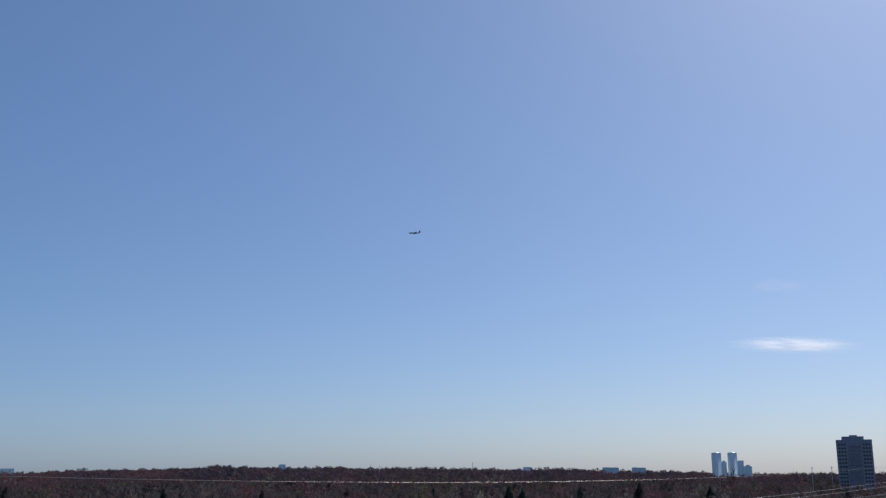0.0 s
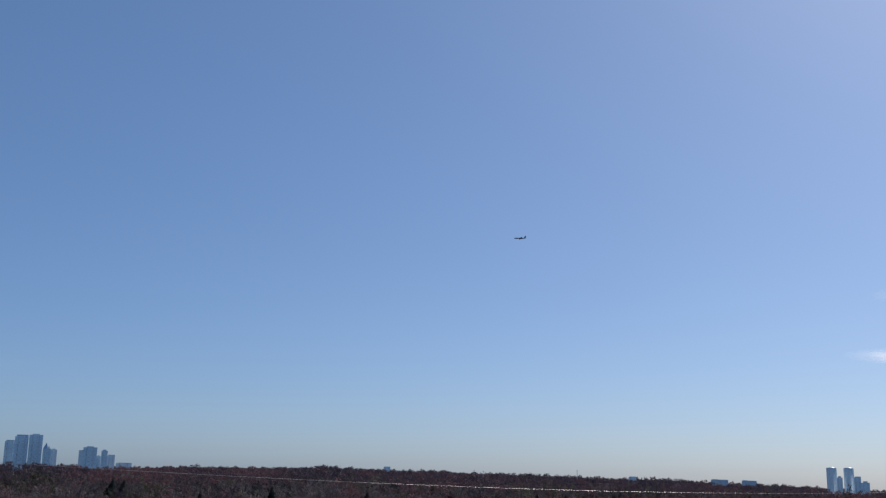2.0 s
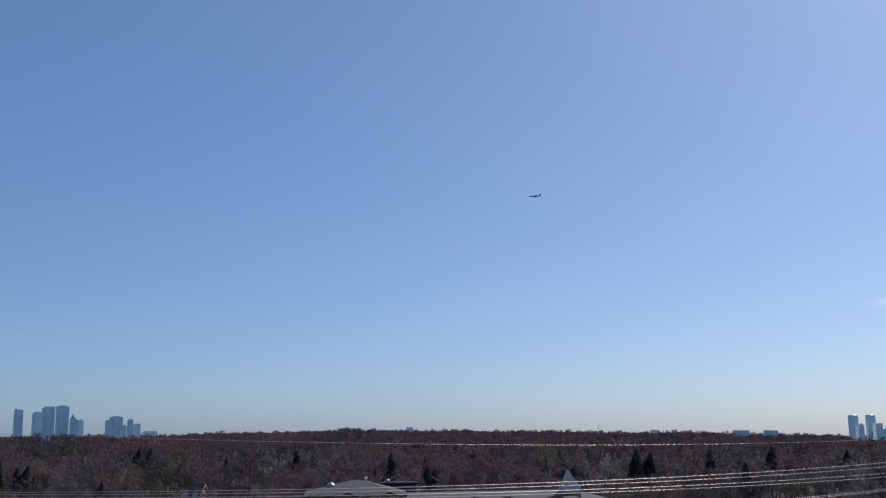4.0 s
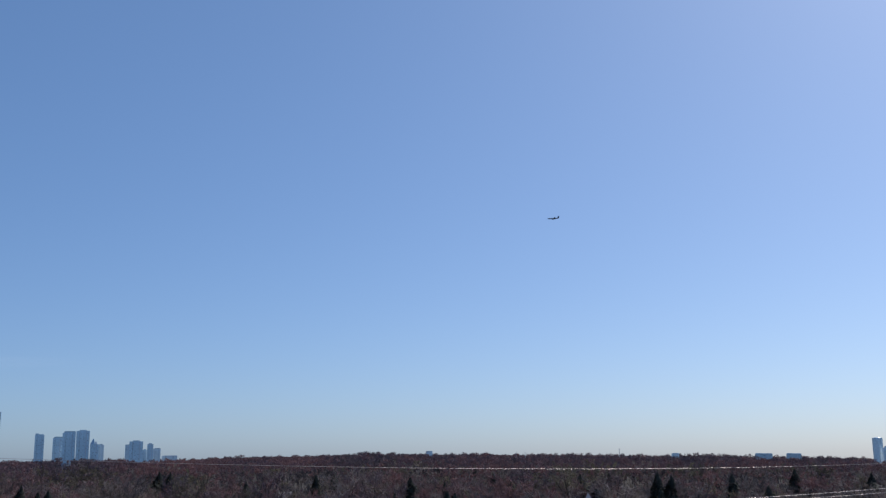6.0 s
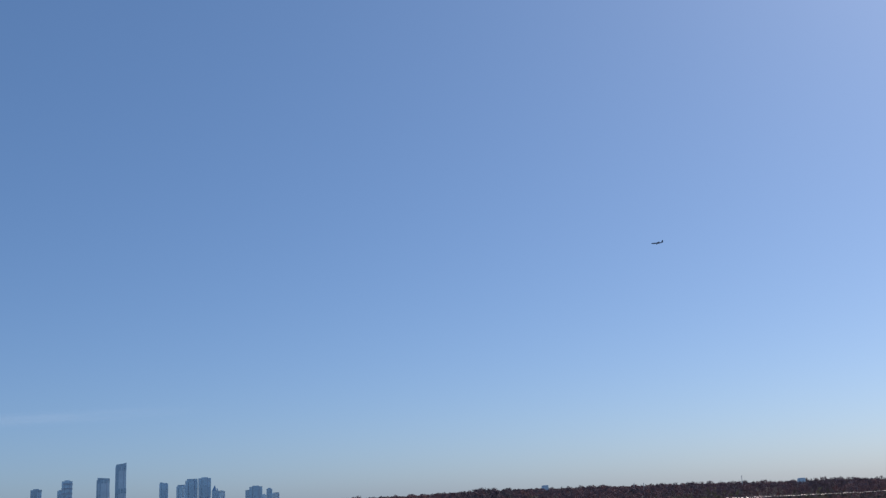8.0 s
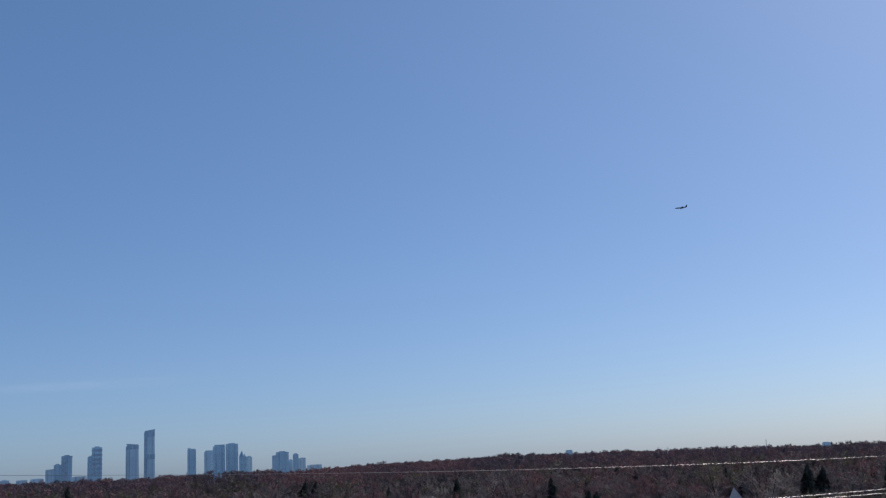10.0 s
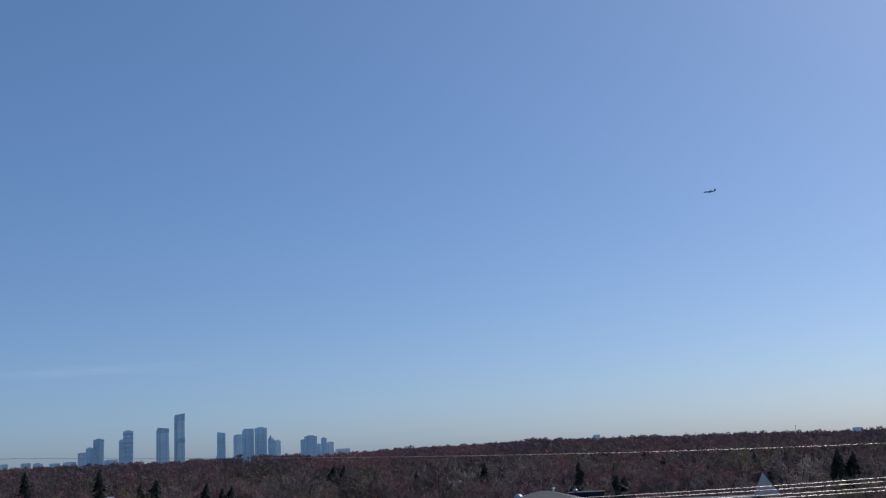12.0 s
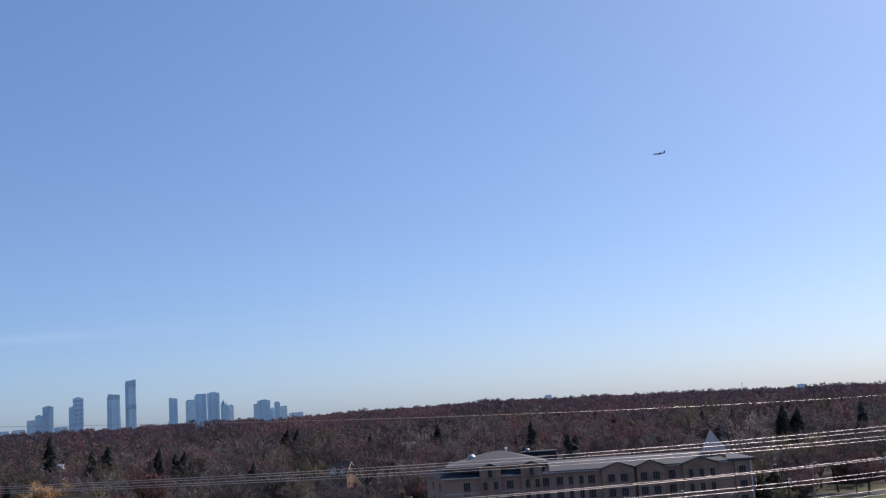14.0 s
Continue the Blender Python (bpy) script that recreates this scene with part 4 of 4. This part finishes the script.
        part("plant_floor", bmd, M["tower_shade"], ob, "dark plant-floor band")
    if shade_left:
        boxes("stair_core", [(-hw * 1.04, -hd * 1.1, 0, -hw * 1.04 + w * shade_left, hd * 0.5, top * 0.985)], M["tower_shade"], ob, "darker stair core")
    for i in range(bands):
        z = h * (0.30 + 0.6 * i / max(1, bands - 1))
        prism_tmp = bmesh.new()
        prism_bm(prism_tmp, [(x * 1.05, y * 1.05) for x, y in loop], z, z + h * 0.045)
        part("sky_terrace", prism_tmp, M["tower_band"], ob, "pale terrace band")
    return ob


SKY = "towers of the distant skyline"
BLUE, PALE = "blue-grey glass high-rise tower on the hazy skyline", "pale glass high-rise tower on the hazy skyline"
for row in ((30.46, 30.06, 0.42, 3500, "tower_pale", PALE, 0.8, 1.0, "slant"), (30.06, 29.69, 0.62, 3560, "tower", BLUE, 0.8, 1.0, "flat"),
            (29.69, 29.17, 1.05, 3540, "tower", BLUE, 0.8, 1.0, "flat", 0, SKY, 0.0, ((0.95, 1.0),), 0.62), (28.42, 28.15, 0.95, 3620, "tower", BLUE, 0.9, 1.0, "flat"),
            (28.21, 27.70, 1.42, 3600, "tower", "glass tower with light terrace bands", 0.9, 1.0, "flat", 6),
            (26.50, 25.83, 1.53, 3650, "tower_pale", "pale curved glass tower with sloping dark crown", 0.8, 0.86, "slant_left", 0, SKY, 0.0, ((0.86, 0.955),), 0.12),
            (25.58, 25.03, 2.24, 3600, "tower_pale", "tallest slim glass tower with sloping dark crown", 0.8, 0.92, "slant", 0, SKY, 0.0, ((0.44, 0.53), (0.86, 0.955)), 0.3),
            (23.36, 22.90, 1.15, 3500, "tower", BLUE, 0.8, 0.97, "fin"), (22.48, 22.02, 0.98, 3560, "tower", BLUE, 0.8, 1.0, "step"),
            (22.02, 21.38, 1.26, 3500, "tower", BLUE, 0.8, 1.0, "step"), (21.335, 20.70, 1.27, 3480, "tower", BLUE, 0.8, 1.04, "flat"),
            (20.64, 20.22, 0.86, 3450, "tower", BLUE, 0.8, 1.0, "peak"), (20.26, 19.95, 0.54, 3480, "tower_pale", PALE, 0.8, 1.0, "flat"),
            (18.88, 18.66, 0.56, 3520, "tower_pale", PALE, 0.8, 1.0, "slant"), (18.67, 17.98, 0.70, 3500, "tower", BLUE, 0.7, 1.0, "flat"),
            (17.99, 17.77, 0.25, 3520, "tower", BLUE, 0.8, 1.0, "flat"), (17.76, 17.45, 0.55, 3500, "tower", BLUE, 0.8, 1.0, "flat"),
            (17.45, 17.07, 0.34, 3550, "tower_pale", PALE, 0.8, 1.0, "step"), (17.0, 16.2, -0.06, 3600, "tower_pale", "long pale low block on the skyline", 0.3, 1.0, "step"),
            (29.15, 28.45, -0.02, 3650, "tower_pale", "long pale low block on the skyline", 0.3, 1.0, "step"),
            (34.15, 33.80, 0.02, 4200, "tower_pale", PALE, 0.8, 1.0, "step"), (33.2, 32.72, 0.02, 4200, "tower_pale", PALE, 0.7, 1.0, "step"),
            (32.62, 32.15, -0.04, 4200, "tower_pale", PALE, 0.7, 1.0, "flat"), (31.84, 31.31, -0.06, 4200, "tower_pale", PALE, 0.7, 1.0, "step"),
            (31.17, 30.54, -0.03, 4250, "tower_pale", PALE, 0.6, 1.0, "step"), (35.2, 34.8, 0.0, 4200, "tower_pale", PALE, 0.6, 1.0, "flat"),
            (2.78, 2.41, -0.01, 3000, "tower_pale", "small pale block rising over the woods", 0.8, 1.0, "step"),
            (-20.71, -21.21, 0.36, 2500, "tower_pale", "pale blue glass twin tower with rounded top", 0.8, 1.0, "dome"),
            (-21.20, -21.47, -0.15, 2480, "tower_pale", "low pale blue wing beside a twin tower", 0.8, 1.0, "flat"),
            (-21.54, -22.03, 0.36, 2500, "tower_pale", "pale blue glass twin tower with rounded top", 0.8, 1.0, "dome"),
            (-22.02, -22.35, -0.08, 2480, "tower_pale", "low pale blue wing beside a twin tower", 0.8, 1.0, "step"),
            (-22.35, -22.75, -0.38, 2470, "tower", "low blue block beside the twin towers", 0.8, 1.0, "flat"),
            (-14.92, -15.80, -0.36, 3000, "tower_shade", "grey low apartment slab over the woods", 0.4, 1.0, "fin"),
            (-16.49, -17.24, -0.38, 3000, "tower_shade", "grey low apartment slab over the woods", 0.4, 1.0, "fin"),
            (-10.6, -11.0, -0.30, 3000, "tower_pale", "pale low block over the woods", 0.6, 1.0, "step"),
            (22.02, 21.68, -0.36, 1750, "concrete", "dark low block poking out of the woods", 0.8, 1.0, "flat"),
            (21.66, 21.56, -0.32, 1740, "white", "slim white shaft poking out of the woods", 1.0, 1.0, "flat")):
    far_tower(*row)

# the dark apartment block close to the power line
blk = tagged(new("apartment_block"), "dark grey concrete apartment tower rising over the woods", "apartment block")
BR = 900.0
bw = BR * 1.73 * math.pi / 180
bh = height_at(-27.85, BR, 0.9)
blk.matrix_basis = stand(-27.85, BR, -27.85)
bm = bmesh.new()
prism_bm(bm, [(-bw / 2, -3), (-bw * 0.18, -9), (bw * 0.18, -9), (bw / 2, -3), (bw / 2, 9), (-bw / 2, 9)], 0, bh)
part("wall", bm, M["concrete"], blk)
boxes("penthouse", [(-bw * 0.33, -6, bh, bw * 0.28, 6, bh + 2.5), (-bw * 0.12, -4, bh + 2.5, bw * 0.1, 4, bh + 3.6)], M["concrete"], blk)
slab_bm = bmesh.new()
floors = int(bh / 2.9)
for k in range(1, floors):
    box_bm(slab_bm, -bw * 0.17, -10.2, k * 2.9, bw * 0.17, -9.0, k * 2.9 + 0.9)
part("balconies", slab_bm, M["concrete"], blk, "stacked balcony fronts")
wa = window_meshes(1.8, 1.5, 2, M["frame_dark"])
ang = math.degrees(math.atan2(6, bw * 0.32))
for k in range(4, floors):
    for f in (0.25, 0.5, 0.75):
        window(blk, wa, pose(-bw / 2 + bw * 0.32 * f, -3 - 6 * f, k * 2.9 + 0.8, 0, 0, -ang))
        window(blk, wa, pose(bw * 0.18 + bw * 0.32 * f, -9 + 6 * f, k * 2.9 + 0.8, 0, 0, ang))


def mast(az, r, el, head=False):
    ob = tagged(new("mast"), "thin grey mast rising over the far woods", "mast", "masts over the woods")
    ob.matrix_basis = stand(az, r)
    h = height_at(az, r, el)
    bm = bmesh.new()
    beam_bm(bm, (0, 0, 0), (0, 0, h), r * 0.00035, 5, r * 0.0002)
    part("pole", bm, M["metal"], ob)
    bm = bmesh.new()
    w = r * (0.0011 if head else 0.0006)
    for k in range(3):
        a = 2.1 * k
        beam_bm(bm, (0, 0, h * 0.97), (w * math.cos(a), w * math.sin(a), h * 0.985), r * 0.0002, 4)
    part("antenna", bm, M["metal"], ob)


for az, r, el, hd in ((-7.83, 2200, -0.03, False), (-2.2, 2400, -0.12, False), (-2.7, 2400, -0.16, False), (-25.71, 900, -0.46, True), (-26.67, 900, -0.44, True)):
    mast(az, r, el, hd)

# ---- airliner ----
PLANE_AZ, PLANE_EL, PLANE_R = -4.7, 12.77, 3300.0
plane = tagged(new("airliner"), "small distant airliner with dark tail against blue sky", "airliner")
qx, qy = place(PLANE_AZ, PLANE_R * math.cos(radians(PLANE_EL)))
plane.matrix_basis = pose(qx, qy, EYE_Z + PLANE_R * math.sin(radians(PLANE_EL)), 0, 0, PLANE_AZ + 180)
L = 38.0
bm = bmesh.new()
prof = [(-0.5, 0.02), (-0.48, 0.30), (-0.45, 0.62), (-0.40, 0.9), (-0.33, 1.0), (0.2, 1.0), (0.34, 0.8), (0.44, 0.45), (0.5, 0.12)]
rings = []
for f, k in prof:
    up = 1.1 * max(0, (f - 0.2) / 0.3) ** 2
    rings.append([bm.verts.new((-f * L, 2.0 * k * math.cos(a), 2.0 * k * math.sin(a) + up)) for a in [2 * math.pi * i / 12 for i in range(12)]])
for a, b in zip(rings, rings[1:]):
    for i in range(12):
        bm.faces.new((a[i], a[(i + 1) % 12], b[(i + 1) % 12], b[i]))
bm.faces.new(rings[0])
bm.faces.new(rings[-1][::-1])
part("fuselage", bm, M["plane_white"], plane)


def wing(name, root, tip, c0, c1, t, material):
    bm = bmesh.new()
    vs = []
    for (x, y, z), c in ((root, c0), (tip, c1)):
        vs.append([bm.verts.new(p) for p in ((x, y, z), (x - c * 0.35, y, z + t), (x - c, y, z), (x - c * 0.4, y, z - t))])
    for i in range(4):
        bm.faces.new((vs[0][i], vs[0][(i + 1) % 4], vs[1][(i + 1) % 4], vs[1][i]))
    bm.faces.new(vs[0][::-1])
    bm.faces.new(vs[1])
    return part(name, bm, M[material], plane)


for s in (-1, 1):
    wing("wing", (4, s * 1.6, -1.2), (-5.5, s * 17, 0.9), 7.0, 1.8, 0.35, "plane_dark")
    wing("tailplane", (-14.2, s * 0.8, 1.4), (-18, s * 6.5, 2.2), 4.2, 1.6, 0.2, "plane_dark")
    bm = bmesh.new()
    beam_bm(bm, (3.4, s * 5.8, -2.2), (-0.8, s * 5.8, -2.0), 1.05, 12, 0.7)
    part("engine", bm, M["plane_dark"], plane)
bm = bmesh.new()
vs = [[bm.verts.new((x, y, z)) for x, z in ((-12.6, 2.2), (-16.8, 8.2), (-19.6, 8.2), (-18.6, 2.0))] for y in (-0.22, 0.22)]
bm.faces.new(vs[0])
bm.faces.new(vs[1][::-1])
for i in range(4):
    bm.faces.new((vs[0][i], vs[1][i], vs[1][(i + 1) % 4], vs[0][(i + 1) % 4]))
part("tail_fin", bm, M["plane_dark"], plane, "dark blue tail fin")


# ---- thin streaks of high cloud ----
def cloud(az0, az1, el0, el1, thick, r, density, label, seed, turn=0.0):
    """A long flat puff of cloud, its ends and rims thinning out."""
    az = (az0 + az1) / 2
    el = (el0 + el1) / 2
    w = r * radians(abs(az1 - az0)) / math.cos(radians(turn))
    h = r * radians(thick)
    x, y = place(az, r * math.cos(radians(el)))
    m = bpy.data.materials.new("thin_cloud")
    m.use_nodes = True
    n, l = m.node_tree.nodes, m.node_tree.links
    n.remove(n["Principled BSDF"])
    tc, mp, nz = n.new("ShaderNodeTexCoord"), n.new("ShaderNodeMapping"), n.new("ShaderNodeTexNoise")
    mp.inputs["Scale"].default_value, mp.inputs["Location"].default_value = (4 / w, 1, 0.9 / h), (seed, 0, 0)
    nz.inputs["Scale"].default_value, nz.inputs["Detail"].default_value = 1.0, 5
    l.new(tc.outputs["Object"], mp.inputs[0])
    l.new(mp.outputs[0], nz.inputs["Vector"])
    gr, gm = n.new("ShaderNodeTexGradient"), n.new("ShaderNodeMapping")
    gr.gradient_type = "SPHERICAL"
    gm.inputs["Scale"].default_value = (2 / w, 0, 2 / h)
    l.new(tc.outputs["Object"], gm.inputs[0])
    l.new(gm.outputs[0], gr.inputs[0])
    f1, f2, f3 = n.new("ShaderNodeMapRange"), n.new("ShaderNodeMapRange"), n.new("ShaderNodeMath")
    f1.interpolation_type = f2.interpolation_type = "SMOOTHSTEP"
    f1.inputs[1].default_value, f1.inputs[2].default_value = 0.0, 0.75
    f2.inputs[1].default_value, f2.inputs[2].default_value, f2.inputs[3].default_value, f2.inputs[4].default_value = 0.25, 0.65, 0.25, 1.0
    l.new(gr.outputs["Fac"], f1.inputs[0])
    l.new(nz.outputs[0], f2.inputs[0])
    f3.operation = "MULTIPLY"
    l.new(f1.outputs[0], f3.inputs[0])
    l.new(f2.outputs[0], f3.inputs[1])
    f4 = n.new("ShaderNodeMath")
    f4.operation = "MULTIPLY"
    f4.inputs[1].default_value = density
    l.new(f3.outputs[0], f4.inputs[0])
    tr, df, dt, ad, mx = (n.new(k) for k in ("ShaderNodeBsdfTransparent", "ShaderNodeBsdfDiffuse", "ShaderNodeBsdfTranslucent", "ShaderNodeMixShader", "ShaderNodeMixShader"))
    df.inputs[0].default_value = dt.inputs[0].default_value = (0.95, 0.95, 0.95, 1)
    ad.inputs[0].default_value = 1.0
    l.new(df.outputs[0], ad.inputs[1])
    l.new(dt.outputs[0], ad.inputs[2])
    l.new(f4.outputs[0], mx.inputs[0])
    l.new(tr.outputs[0], mx.inputs[1])
    l.new(ad.outputs[0], mx.inputs[2])
    l.new(mx.outputs[0], n["Material Output"].inputs[0])
    bm = bmesh.new()
    k = 16
    grid = [[bm.verts.new((w * (i / k - 0.5), 0.04 * h * math.cos(math.pi * (j / 4 - 0.5)), h * (j / 4 - 0.5))) for j in range(5)] for i in range(k + 1)]
    for i in range(k):
        for j in range(4):
            bm.faces.new((grid[i][j], grid[i + 1][j], grid[i + 1][j + 1], grid[i][j + 1]))
    ob = part("cloud", bm, m)
    tilt = math.degrees(math.atan2(el1 - el0, az0 - az1))
    ob.matrix_basis = pose(x, y, EYE_Z + r * math.sin(radians(el)), 0, 0, az + turn) @ pose(0, 0, 0, 0, -tilt, 0)
    return tagged(ob, label, "cloud", kind="stuff")


cloud(-21.6, -29.2, 6.25, 5.55, 1.0, 4600, 0.8, "short bright streak of thin white cloud", 1.0, -15.0)
cloud(-23.0, -26.5, 9.2, 9.0, 0.9, 4600, 0.12, "faint wisp of high cloud", 4.0)
cloud(38.0, 21.0, 4.85, 4.45, 0.9, 4200, 0.055, "long faint pinkish streak of thin cloud", 7.0, -38.0)
